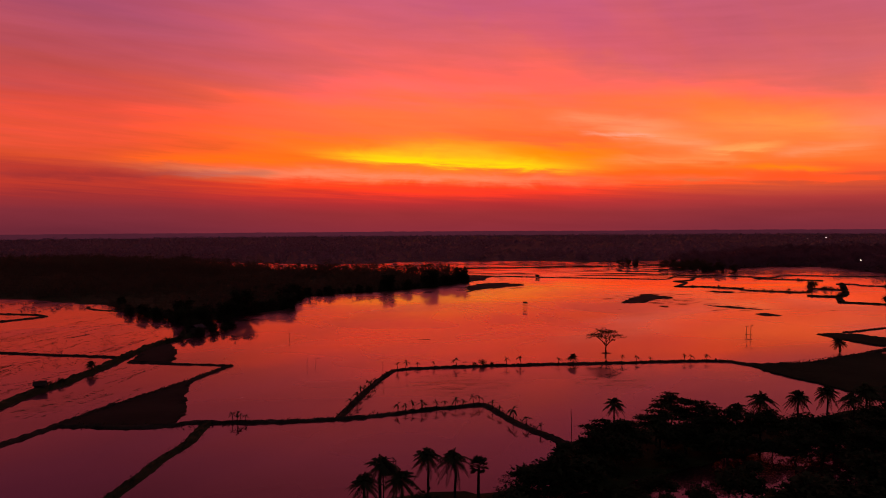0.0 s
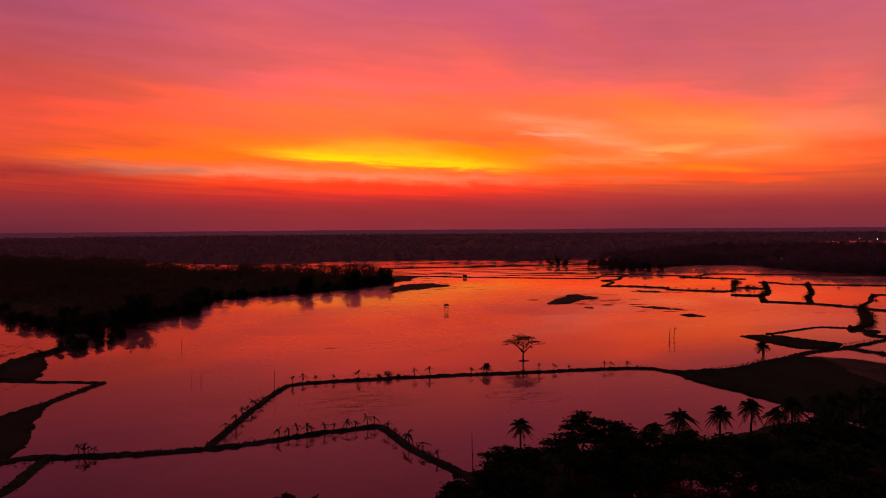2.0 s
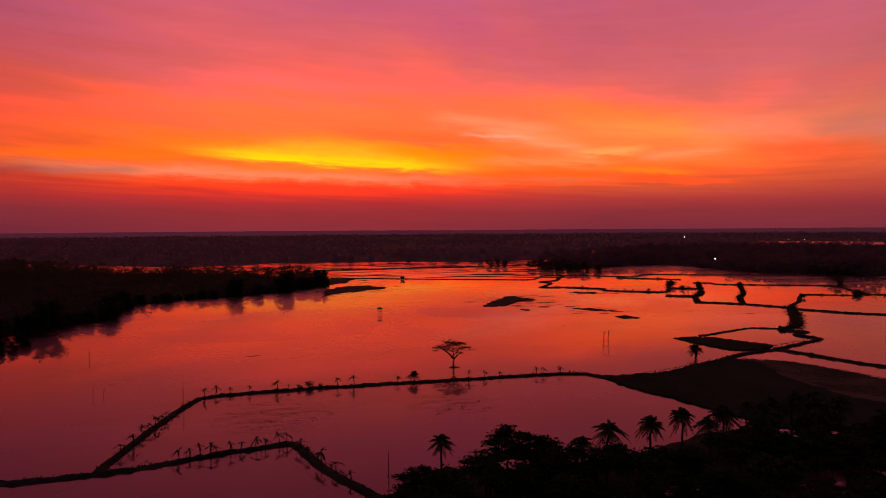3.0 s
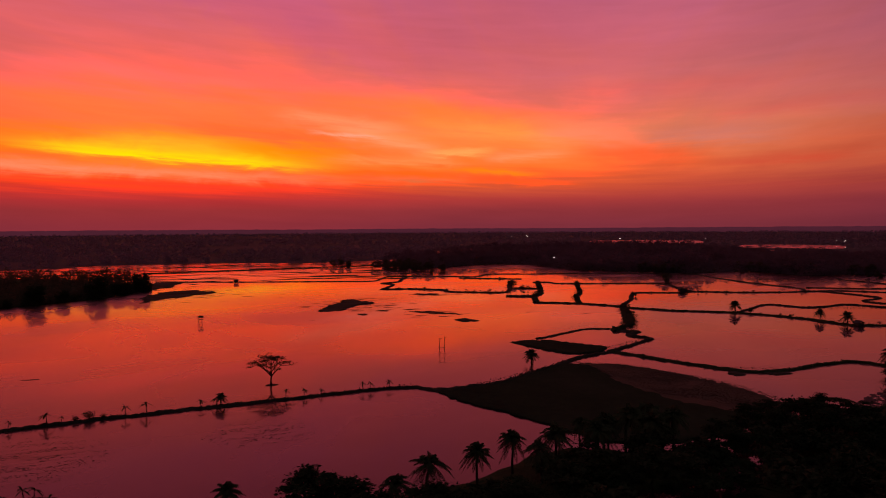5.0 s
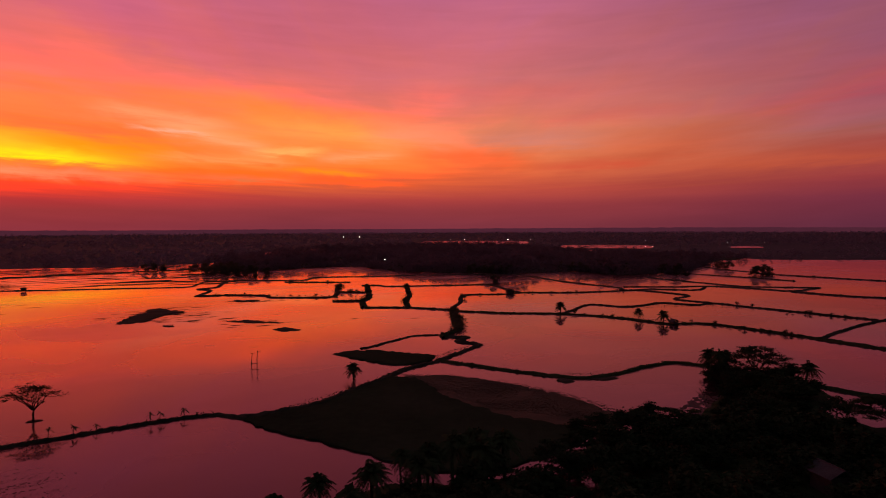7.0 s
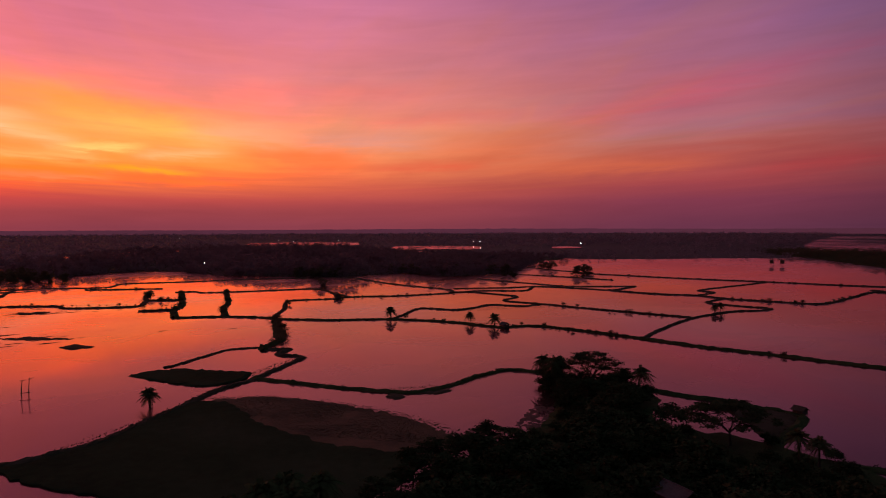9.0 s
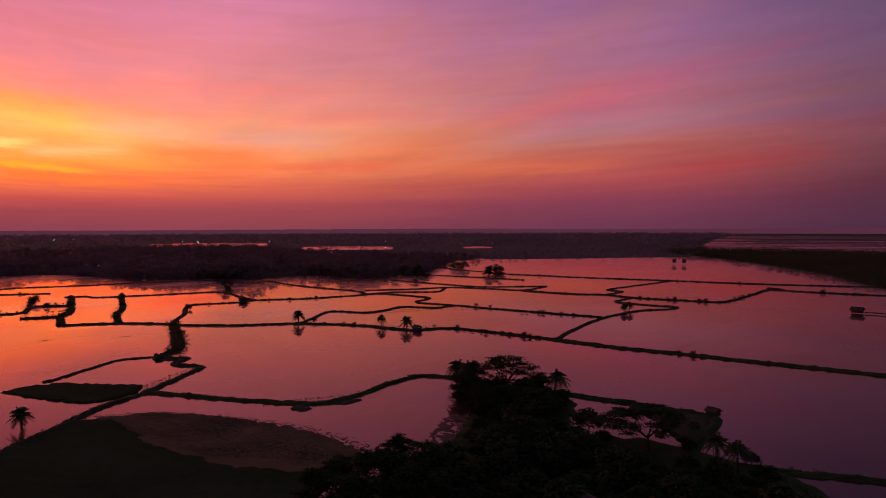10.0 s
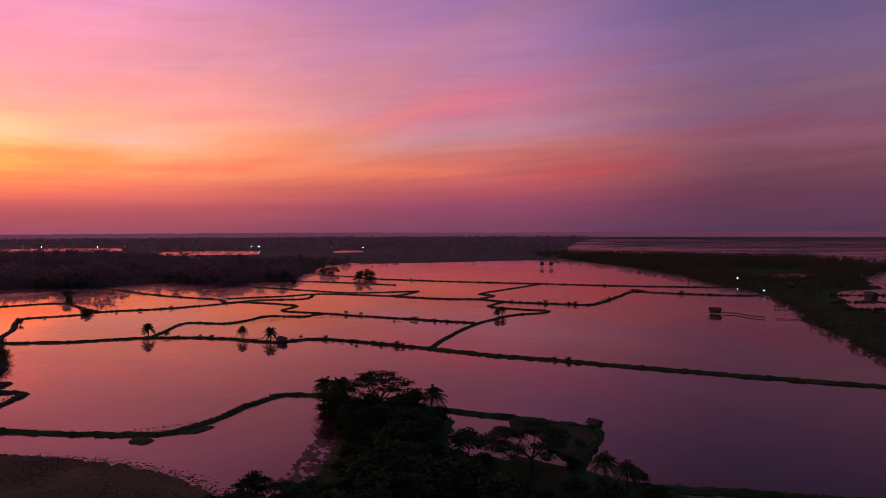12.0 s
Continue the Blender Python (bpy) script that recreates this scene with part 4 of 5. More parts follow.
def bush(name, seed, tall, wide, label, count=500, leaf=0.22, group="bushes on the embankments"):
    """A dense low bush of several stems."""
    rng = np.random.default_rng(seed)
    ob = thing(name, label, "bush", group)
    wood, tips = [], []
    for i in range(9):
        a, r = i * 2.4, wide * 0.5 * math.sqrt((i + 0.5) / 9) * 0.8
        tip = np.array([math.cos(a) * r, math.sin(a) * r, tall * rng.uniform(0.45, 0.85)])
        wood.append(tube(bent(rng, (0, 0, -0.3), tip, 4), np.linspace(0.05, 0.015, 4), 5))
        tips += [tip, tip * (0.8, 0.8, 0.55)]
    own = np.repeat(np.arange(len(tips)), count // len(tips))
    spread = np.array([wide * 0.15, wide * 0.15, tall * 0.14])
    part("stems", mesh("stems", *joined(wood), BARK), ob)
    part("leaves", mesh("leaves", *leaves(rng, np.array(tips)[own], spread, leaf), LEAF), ob)
    return ob


def plant(kinds, places, base=0.4, seed=0, spread=0.12):
    """Sets out copies of finished plants, each turned and sized its own way; the first of each kind is the plant itself. Places: x, y, size."""
    rng = np.random.default_rng(seed)
    used = set()
    for i, (x, y, size) in enumerate(places):
        ob = kinds[i % len(kinds)]
        s = size * rng.uniform(1 - spread, 1 + spread)
        m = Matrix.LocRotScale((x, y, base), Euler((rng.normal(0, 0.03), rng.normal(0, 0.03), rng.uniform(0, 6.28))), (s, s, s * rng.uniform(0.94, 1.06)))
        if ob.name in used:
            copy_thing(ob, m)
        else:
            used.add(ob.name)
            ob.matrix_basis = m
    return used


def woods(name, places, heights, per, leaf, mat, label, seed, wide=0.62, layered=0.3):
    """A wood seen from afar: crowns of many small leaves over short stems, all in one piece."""
    rng = np.random.default_rng(seed)
    places, heights = np.asarray(places, float), np.asarray(heights, float)
    count = len(places)
    # Each crown is a handful of clusters.
    groups = 5
    a = rng.uniform(0, 2 * np.pi, (count, groups))
    r = heights[:, None] * wide * 0.42 * np.sqrt(rng.uniform(0, 1, (count, groups)))
    z = heights[:, None] * (rng.uniform(0.12, 0.9, (count, groups)) - 0.1 * r / heights[:, None])
    centres = np.stack([places[:, :1] + np.cos(a) * r, places[:, 1:] + np.sin(a) * r, z], 2).reshape(-1, 3)
    tall = np.repeat(heights, groups)
    own = np.repeat(np.arange(len(centres)), max(1, per // groups))
    spread = tall[own][:, None] * np.array([0.13, 0.13, 0.12 * layered * 2])
    crown = leaves(rng, centres[own], spread, leaf * tall[own] / 10.0, 0.5)
    # Stems: four-sided and tapering.
    w = heights * 0.011
    foot = np.c_[places, np.full(count, -0.2)]
    head = np.c_[places, heights * 0.6]
    off = np.array([(-1, -1, 0), (1, -1, 0), (1, 1, 0), (-1, 1, 0)], float)
    v = np.concatenate([foot[:, None] + off * w[:, None, None], head[:, None] + off * w[:, None, None] * 0.5], 1).reshape(-1, 3)
    k = np.arange(count)[:, None, None] * 8
    f = (k + np.array([(0, 1, 5, 4), (1, 2, 6, 5), (2, 3, 7, 6), (3, 0, 4, 7)])[None]).reshape(-1, 4)
    return tagged(new(name, mesh(name, *joined([crown, (v, f)]), mat)), label, "woods", kind="stuff")


# The lone tree in the pond, on its own little mound.
lone = umbrella_tree("lone_tree", 31, 9.0, 12.5, "lone flat-topped spreading tree standing in the flooded pond", 8, 22, 0.22, 0.32)
lone.matrix_basis = pose(93, 256, 0.1, 0, 0, 20)
land("tree_mound", [(91, 255.4), (92, 257.6), (94.6, 257.4), (95.4, 255.8), (93.5, 254.6)], 0.16, "little mud mound at the foot of the lone tree", MUD, 0.8, 0.05, 0.2, 41, "mound")

# The palm grove below the camera.
palms = [palm("date_palm", 5, 6.3, "feathery dark palm rising out of the grove", 36, 3.3, droop=0.66, leaflet=0.78),
         palm("date_palm", 6, 6.7, "feathery dark palm rising out of the grove", 34, 3.45, droop=0.74, leaflet=0.8),
         palm("date_palm", 7, 5.9, "feathery dark palm rising out of the grove", 38, 3.1, droop=0.6, leaflet=0.74)]
plant(palms, [(2.7, 111, 0.95), (5.4, 118, 1.0), (8.8, 111, 1), (14, 122.5, 1.05), (18, 117.5, 1.0), (60.4, 157, 0.85), (84.5, 146, 1.0), (91, 149, 1.15), (103, 153, 1.02), (112.3, 156, 1.08),
              (114, 149, 1.02), (126, 160, 0.85), (132, 161, 0.95), (131, 155, 0.95), (224, 99, 1.0), (221, 95, 1.0), (257, 144, 1.15), (261, 175, 1.25), (266, 172, 1.1), (259, 171, 1.15),
              (120, 153, 1.15), (137, 158, 1.1), (64, 140, 0.9), (188, 151, 0.9), (134, 156, 1.2), (139, 155, 1.35), (143, 153, 1.35), (146, 157, 1.2), (128, 150, 1.25), (141, 150, 1.3), (149, 152, 1.25)], 0.4, 1, 0.05)
fan = fan_palm("fan_palm", 8, 5.6, "stiff round-headed fan palm among feathery palms")
fan.matrix_basis = pose(22, 117, 0.4)

leafy = [broad_tree("broadleaf_tree", 11, 8.0, 7.5, 30, 110, "dark layered broadleaf tree in the grove", layered=0.11),
         broad_tree("broadleaf_tree", 12, 8.0, 8.5, 30, 120, "dark layered broadleaf tree in the grove", layered=0.08),
         broad_tree("broadleaf_tree", 13, 8.0, 6.5, 30, 100, "dark layered broadleaf tree in the grove", layered=0.16)]
plant(leafy, [(72, 152, 1.15), (76, 147, 1.0), (47, 131, 0.9), (55, 134, 0.95), (64, 142, 0.95), (41, 127, 0.85), (32, 112, 0.95), (77, 138, 1.0), (68, 136, 0.9), (111, 138, 0.95),
              (118, 139, 0.95), (123, 138, 0.95), (128, 136, 0.95), (130, 131, 1.0), (123, 147, 0.95), (184, 148, 0.95), (191, 143, 1.0), (198, 142, 1.05), (173, 145, 0.9), (155, 142, 0.85), (145, 140, 0.9),
              (135, 146, 0.85), (142, 148, 0.8), (254, 163, 0.9), (258, 150, 0.9), (240, 142, 1.0), (243, 144, 0.95), (250, 150, 1.0), (242, 152, 0.9),
              (229, 133, 0.7), (218, 135, 0.85), (210, 136, 1.0), (204, 132, 1.0), (210, 122, 0.6), (206, 128, 0.8), (200, 112, 0.6), (232, 138, 0.95),
              (52, 142, 0.8), (44, 118, 0.85), (86, 140, 0.9), (100, 136, 0.9), (92, 128, 0.85), (84, 124, 0.8), (98, 124, 0.8), (168, 152, 0.7), (175, 155, 0.7), (182, 156, 0.75), (190, 156, 0.7), (198, 154, 0.7), (160, 150, 0.75), (165, 138, 0.9), (180, 138, 0.95)], 0.4, 2, 0.08)
full = [broad_tree("bushy_tree", s, 8.0, 7.0, 42, 80, "dark bushy tree leafy down to the water's edge", 0.36, 0.5, low=0.05, deep=0.9) for s in (15, 16)]
plant(full, [(261, 173, 0.95), (265, 170, 0.85), (256, 169, 0.9), (267, 164, 0.75), (251, 163, 0.85), (258, 163, 0.95), (245, 158, 0.7), (239, 155, 0.6), (262, 152, 0.85), (268, 157, 0.7), (233, 150, 0.6), (226, 147, 0.6)], 0.15, 12, 0.08)
slim = broad_tree("slim_tree", 14, 7.0, 4.0, 22, 22, "thin sparse young tree beside the palms", 0.2)
slim.matrix_basis = pose(26, 110, 0.4)
crest = umbrella_tree("umbrella_tree", 21, 11.4, 15.0, "tall umbrella-shaped tree above the tree clump", 8, 48, 0.3, 0.34, "umbrella trees")
crest.matrix_basis = pose(261, 159.3, 0.4, 0, 0, 50)
lower_crest = umbrella_tree("umbrella_tree", 22, 9.8, 18.5, "wide umbrella-shaped tree with forked limbs showing", 7, 120, 0.26, 0.42, "umbrella trees")
lower_crest.matrix_basis = pose(230, 113.5, 0.4, 0, 0, 110)

UNDER = [(0, 90), (10, 112), (28, 116), (44, 138), (56, 148), (78, 146), (106, 150), (130, 152), (152, 146), (178, 150), (205, 144), (240, 150), (262, 158), (262, 142), (240, 132), (236, 112), (226, 96), (216, 84), (150, 84), (60, 78)]
rng = np.random.default_rng(77)
spots = [(x, y, rng.uniform(0.75, 1.3)) for x, y in scatter(rng, UNDER, 7.2) if (not inside(x, y, GROVE_POOL) or (x < 106 and not 48 < x < 98) or rng.random() < 0.2) and not (x > 208 and y < 122)]
shrubs = [broad_tree("small_tree", s, 4.6, 5.6, 24, 60, "low dark tree in the undergrowth of the grove", 0.38, 0.5, "undergrowth of the grove") for s in (61, 62, 63)]
spots += [(203, 101, 0.6), (210, 98, 0.55), (216, 94, 0.5), (198, 106, 0.7), (205, 113, 0.45), (212, 112, 0.4), (216, 120, 0.45), (209, 118, 0.45), (222, 118, 0.35), (226, 150, 0.5), (232, 154, 0.5), (219, 149, 0.55), (238, 157, 0.5), (212, 150, 0.5), (225, 90, 0.5), (231, 94, 0.5), (221, 100, 0.45), (229, 100, 0.4), (234, 106, 0.4), (208, 108, 0.6), (238, 108, 0.45)]
corner = [(196, 84), (214, 82), (226, 94), (224, 106), (214, 116), (198, 120), (188, 104)]
spots += [(x, y, rng.uniform(0.45, 0.8)) for x, y in scatter(rng, corner, 4.6)]
plant(shrubs, spots, 0.35, 3)

# The wooded point: full trees along its shore, woods behind.
rng = np.random.default_rng(78)
shore = stepped([(100, 640), (81, 603), (59, 573), (32, 552), (-10, 531), (-38, 511), (-40, 470), (-39, 438), (-56, 414), (-69, 396), (-79, 368), (-98, 400), (-122, 424), (-150, 480)], 5.5)
beside_levee = [(-66, 326, 0.5), (-61, 332, 0.55), (-58, 340, 0.6), (-70, 336, 0.6), (-64, 346, 0.7), (-56, 350, 0.65), (-74, 344, 0.6), (-60, 360, 0.8), (-68, 356, 0.8)]
edge_trees = [broad_tree("shore_tree", s, 11.0, 9.5, 42, 70, "dark bushy tree on the shore of the wooded point", 0.55, 0.6, "trees along the wooded shore", 0.06, 0.85) for s in (71, 72, 73)]
plant(edge_trees, [(x + rng.normal(0, 2), y + rng.normal(0, 2) - 1.5, rng.choice([0.5, 0.7, 0.9, 1.15, 1.45]) * np.interp(x, [-150, -112, -90], [0.38, 0.45, 1.0])) for x, y in shore] + beside_levee, 0.0, 4)
scrub = np.repeat(stepped(shore, 2.2), 2, 0)
scrub = scrub + rng.normal(0, 1.8, scrub.shape) - (0, 1.5)
woods("shore_scrub", scrub, rng.uniform(2.0, 5.0, len(scrub)), 50, 0.9, WOOD_LEAF, "dense dark scrub hanging over the water's edge", 84)
spots = scatter(rng, [(x, y + 5) for x, y in PENINSULA], 7.6)
tall = rng.uniform(6, 14, len(spots)) * (0.8 + 0.5 * np.array([noise.noise((x * 0.02, y * 0.02, 4)) for x, y in spots])) * np.where(spots[:, 1] < 520, np.interp(spots[:, 0], [-150, -112, -90], [0.42, 0.5, 1.0]), 1.0)
keep = np.array([noise.noise((x * 0.012, y * 0.012, 9)) > -0.45 or y < 700 for x, y in spots])
woods("point_woods", spots[keep], tall[keep], 75, 0.8, WOOD_LEAF, "dense dark woods covering the low point", 79)

# Woods beyond the ponds.
spots = scatter(rng, EAST_WOOD, 12.0)
tall = rng.uniform(8, 15, len(spots))
back = np.interp(np.hypot(spots[:, 0] - 93, spots[:, 1] - 83), [750, 1150], [0.0, 1.0])
open_side = np.interp(np.degrees(np.arctan2(spots[:, 0] - 93, spots[:, 1] - 83)), [44, 50], [0.1, 0.5])
tall *= (1.15 - back * open_side) * np.array([0.95 + 0.75 * noise.noise((x * 0.016, y * 0.016, 6)) + 0.3 * noise.noise((x * 0.05, y * 0.05, 8)) for x, y in spots]).clip(0.45, 1.6)
woods("east_woods", spots, tall, 120, 0.72, EAST_HAZE_LEAF, "long dark belt of woods behind the far ponds", 80)
scrub = stepped([(392, 876), (399, 765), (487, 801), (533, 765), (509, 650), (554, 590), (560, 556), (645, 538), (625, 470), (692, 450), (902, 541)], 2.5)
scrub = np.repeat(scrub, 2, 0) + rng.normal(0, 4.0, (len(scrub) * 2, 2))
woods("east_scrub", scrub, rng.uniform(2.5, 9, len(scrub)) * np.array([0.85 + 0.8 * noise.noise((x * 0.03, y * 0.03, 3)) for x, y in scrub]).clip(0.4, 1.5), 95, 0.8, EAST_HAZE_LEAF, "low scrub along the edge of the far woods", 86)
spots = np.concatenate([scatter(rng, p, 8.0) for p in (
    [(340, 790), (400, 830), (410, 800), (370, 770)], [(535, 585), (560, 600), (585, 570), (560, 555), (540, 560)], [(680, 470), (695, 470), (700, 445), (685, 448)], [(735, 400), (760, 402), (758, 384), (740, 384)],
    [(700, 386), (720, 388), (722, 372), (702, 370)], [(640, 434), (660, 436), (662, 420), (642, 420)], [(470, 492), (492, 500), (490, 486), (472, 478)], [(338, 745), (384, 700), (396, 716), (350, 764)], [(314, 846), (338, 832), (342, 852), (320, 862)], [(775, 470), (795, 470), (800, 445), (785, 440)], [(640, 560), (690, 540), (690, 500), (640, 520)])])
woods("pond_woods", spots, rng.uniform(6, 10, len(spots)), 420, 0.7, WOOD_LEAF, "clumps of dark trees on islets among the far ponds", 81)


def far_ponds(x, y):
    """Open water in the far plain, given by bearing and distance, and the view across to it."""
    bearing, away = np.degrees(np.arctan2(x - 93, y - 83)), np.hypot(x - 93, y - 83)
    return (((bearing > 38) & (bearing < 47.5) & (away > 1230) & (away < 2150)) | ((bearing > 49) & (bearing < 57) & (away > 1130) & (away < 1720))
            | ((bearing > 61.5) & (bearing < 64.5) & (away > 1200) & (away < 1640)))


r = np.concatenate([np.full(int(2.4 * d / 11), d) for d in np.geomspace(940, 4500, 36)])
r = r * rng.uniform(0.96, 1.04, len(r))
b = np.radians(rng.uniform(-48, 92, len(r)))
x, y = r * np.sin(b), r * np.cos(b)
drift = np.array([noise.noise((u * 0.0022, w * 0.0022, 2)) + 0.5 * noise.noise((u * 0.008, w * 0.008, 7)) for u, w in zip(x, y)])
keep = inside(x, y, NORTH) & (~far_ponds(x, y) | (rng.random(len(x)) < 0.22)) & ((drift > -0.22) | (np.degrees(b) > 66))
tall = rng.uniform(8, 15, len(r)) * np.where((r < 1900) & (np.degrees(b) > 30), 0.5, 1.0)
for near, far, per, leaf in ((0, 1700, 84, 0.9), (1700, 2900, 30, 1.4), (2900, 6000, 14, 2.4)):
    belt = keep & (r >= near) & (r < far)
    woods("far_woods", np.stack([x, y], 1)[belt], tall[belt], per, leaf, FAR_HAZE_LEAF, "far woods in belts across the plain, leaves coloured pale for haze", 82, 0.9)

# The east shore: a belt of trees with gaps for houses and village ponds.
spots = scatter(rng, COAST, 7.0)
drift = np.array([noise.noise((u * 0.012, w * 0.012, 5)) for u, w in spots])
keep = (drift > -0.25) | (np.array([w > 0 for _, w in spots]) & (drift > -0.5))
pond = (inside(spots[:, 0], spots[:, 1], [(535, 8), (600, 14), (700, 2), (745, -60), (725, -118), (530, -118)])) | inside(spots[:, 0], spots[:, 1], [(860, 50), (1000, 60), (1010, -20), (860, -10)])
woods("shore_woods", spots[keep & ~pond], rng.uniform(2.5, 6.5, (keep & ~pond).sum()) * np.interp(spots[keep & ~pond][:, 0], [600, 950], [1.0, 1.7]), 90, 0.65, WOOD_LEAF, "scrubby dark trees along the east shore", 83)


scrub = stepped(COAST[:12], 2.0)
scrub = np.repeat(scrub, 2, 0) + rng.normal(0, 2.5, (len(scrub) * 2, 2)) - (0, 2)
woods("coast_scrub", scrub, rng.uniform(1.6, 3.2, len(scrub)), 110, 0.6, WOOD_LEAF, "low dark scrub along the east shoreline", 85)


# ---- plants on the embankments ----
bananas = [banana("banana_plant", s, 3.0, "banana plant with broad arching leaves on an embankment", c) for s, c in ((91, 8), (92, 7), (93, 9))]
rng = np.random.default_rng(94)
low = [(14, 180), (16, 181), (18, 180), (19, 181), (22, 181), (27, 182.5), (29, 182.5), (32, 184), (33.5, 184), (36, 178), (37, 173), (39, 167), (41, 162), (43, 156), (12, 179), (24, 182)]
high = [(15, 235), (18, 238), (22, 238), (27, 238), (35, 238), (38, 238.5), (52, 238), (57, 238), (70, 237.5), (75, 237.5), (97, 236.5), (102, 236.5), (114, 235.5), (116, 235.5), (122, 235.5), (92, 237), (74, 237.3)]
flank = [(0, 187), (3, 200), (5, 207), (6, 211), (7, 213), (2, 192), (4, 203), (-28, 176), (-26, 175.3), (-25, 175.3), (-27, 175.8)]
plant(bananas, [(x, y, rng.uniform(0.75, 1.25)) for x, y in low + high + flank], 0.4, 5, 0.15)

bushes = [bush("bush", s, 2.2, 3.4, "dark leafy bush on an embankment") for s in (95, 96, 97)]
spots = [(41, 238, 0.5), (44, 238.5, 0.8), (47, 238, 0.5), (-89, 225, 1.2), (-87, 228, 0.9), (-72, 316, 1.6), (-68, 322, 1.5), (-76, 310, 1.1),
         (360, 308, 2.2), (358, 300, 0.7), (362, 285, 0.8), (362, 279, 0.7), (372, 247, 1.1), (374, 236, 0.8), (371, 222, 0.7), (370, 212, 0.8), (367, 200, 0.9), (365, 192, 0.8), (354, 133, 0.9), (353, 128, 0.8), (351, 112, 0.6),
         (460, 270, 1.5), (458, 260, 0.9), (446, 235, 1.1), (446, 232, 0.8), (448, 224, 1.0), (448, 219, 0.8), (447, 213, 1.2), (446, 206, 0.7), (554, 194, 1.1), (552, 181, 1.2), (552, 177, 1.1), (551, 170, 0.9), (550, 162, 1.2), (550, 158, 1.0),
         (560, 146, 1.0), (575, 145, 1.1), (590, 142, 1.0), (610, 141, 1.0), (432, 404, 0.8), (420, 411, 1.2), (723, 337, 1.8), (712, 160, 1.2), (650, 98, 1.2), (646, 60, 1.2), (340, 492, 2.0), (345, 512, 2.2), (352, 528, 2.0), (358, 538, 1.8),
         (312, 436, 1.2), (322, 448, 1.2), (330, 457, 1.3), (346, 480, 1.4), (286, 508, 1.2), (296, 498, 0.9), (308, 485, 0.9), (355, 606, 1.1), (366, 597, 0.9), (380, 587, 0.9), (282, 310, 1.3), (288, 318, 1.5), (294, 326, 1.6), (301, 335, 1.6), (308, 344, 1.6),
         (315, 353, 1.5), (318, 360, 1.3), (274, 304, 1.2), (320, 404, 1.2), (333, 421, 1.3), (348, 436, 1.3), (360, 452, 1.2), (370, 466, 1.2), (384, 484, 1.1), (398, 502, 1.2), (384, 424, 1.0), (378, 418, 1.2), (370, 406, 1.2)]
for line, gap in (([(318, 474), (300, 492), (286, 509)], 5), ([(284, 525), (262, 540)], 6), ([(391, 577), (372, 592), (356, 606)], 6), ([(310, 462), (322, 458), (334, 463)], 4), ([(340, 500), (356, 493)], 4),
                  ([(448, 226), (446, 192)], 4), ([(554, 200), (549, 150)], 6), ([(560, 147), (590, 142), (650, 135)], 7), ([(412, 409), (453, 386), (490, 371)], 6), ([(383, 423), (401, 416)], 6), ([(371, 232), (364, 190)], 3.5),
                  ([(362, 292), (362, 276)], 3), ([(570, 285), (562, 252)], 6), ([(712, 160), (718, 90)], 12), ([(716, 210), (722, 290)], 14), ([(650, 100), (645, 60)], 8), ([(667, 330), (680, 390)], 9)):
    spots += [(x + rng.normal(0, 0.5), y + rng.normal(0, 0.5), rng.uniform(0.3, 0.85)) for x, y in stepped(line, gap)]
plant(bushes, spots, 0.35, 6)
for line, gap, tall in (([(264, 298), (276, 305), (295, 329), (319, 360)], 0.7, 3.4), ([(299, 450), (313, 441), (338, 467), (360, 500), (386, 538)], 1.3, 2.0), ([(313, 471), (334, 500), (352, 528), (376, 562)], 1.5, 2.1),
                        ([(315, 394), (340, 430), (366, 458), (412, 521)], 2.0, 1.8), ([(286, 514), (281, 499), (312, 472)], 2.2, 2.0), ([(350, 487), (337, 499)], 1.2, 2.4)):
    places = stepped(line, gap)
    woods("bank_scrub", places + rng.normal(0, 1.1, places.shape), tall * rng.uniform(0.4, 1.15, len(places)), 60, 0.75, WOOD_LEAF, "dense dark scrub grown over an earth embankment", 87, 1.1)

dike_palms = [palm("young_palm", 101, 2.6, "short feathery palm beside the water", 32, 2.5, 0.17, leaflet=0.65, group="palms on the embankments"),
              palm("young_palm", 102, 2.9, "short feathery palm beside the water", 30, 2.6, 0.17, 0.6, leaflet=0.65, group="palms on the embankments")]
plant(dike_palms, [(178, 245, 1.25), (-84, 246, 0.85), (355, 313.5, 1.2), (364, 271, 1.35), (361, 255, 1.25), (480, 186, 1.3), (473, 187, 0.9), (-72, 320, 0.9), (75, 237.5, 0.6)], 0.4, 7, 0.03)


def tufts(name, places, tall, blades, mat, label, seed, category="grass"):
    """Grass or reed tufts: fans of narrow blades, all in one piece."""
    rng = np.random.default_rng(seed)
    p = np.repeat(np.asarray(places, float), blades, 0)
    count = len(p)
    lean = rng.normal(0, 0.45, (count, 2))
    h = tall * rng.uniform(0.5, 1.3, count)
    a = rng.uniform(0, np.pi, count)
    w = np.stack([np.cos(a), np.sin(a), np.zeros(count)], 1) * (0.045 * tall + 0.02)
    foot = p + np.c_[rng.normal(0, 0.12, (count, 2)), np.full(count, -0.08)]
    mid = foot + np.c_[lean * h[:, None] * 0.35, h * 0.6]
    tip = foot + np.c_[lean * h[:, None], h]
    v = np.stack([foot - w, foot + w, mid + w * 0.8, tip], 1).reshape(-1, 3)
    return tagged(new(name, mesh(name, v, np.arange(count * 4).reshape(-1, 4), mat)), label, category, kind="stuff")


rng = np.random.default_rng(110)
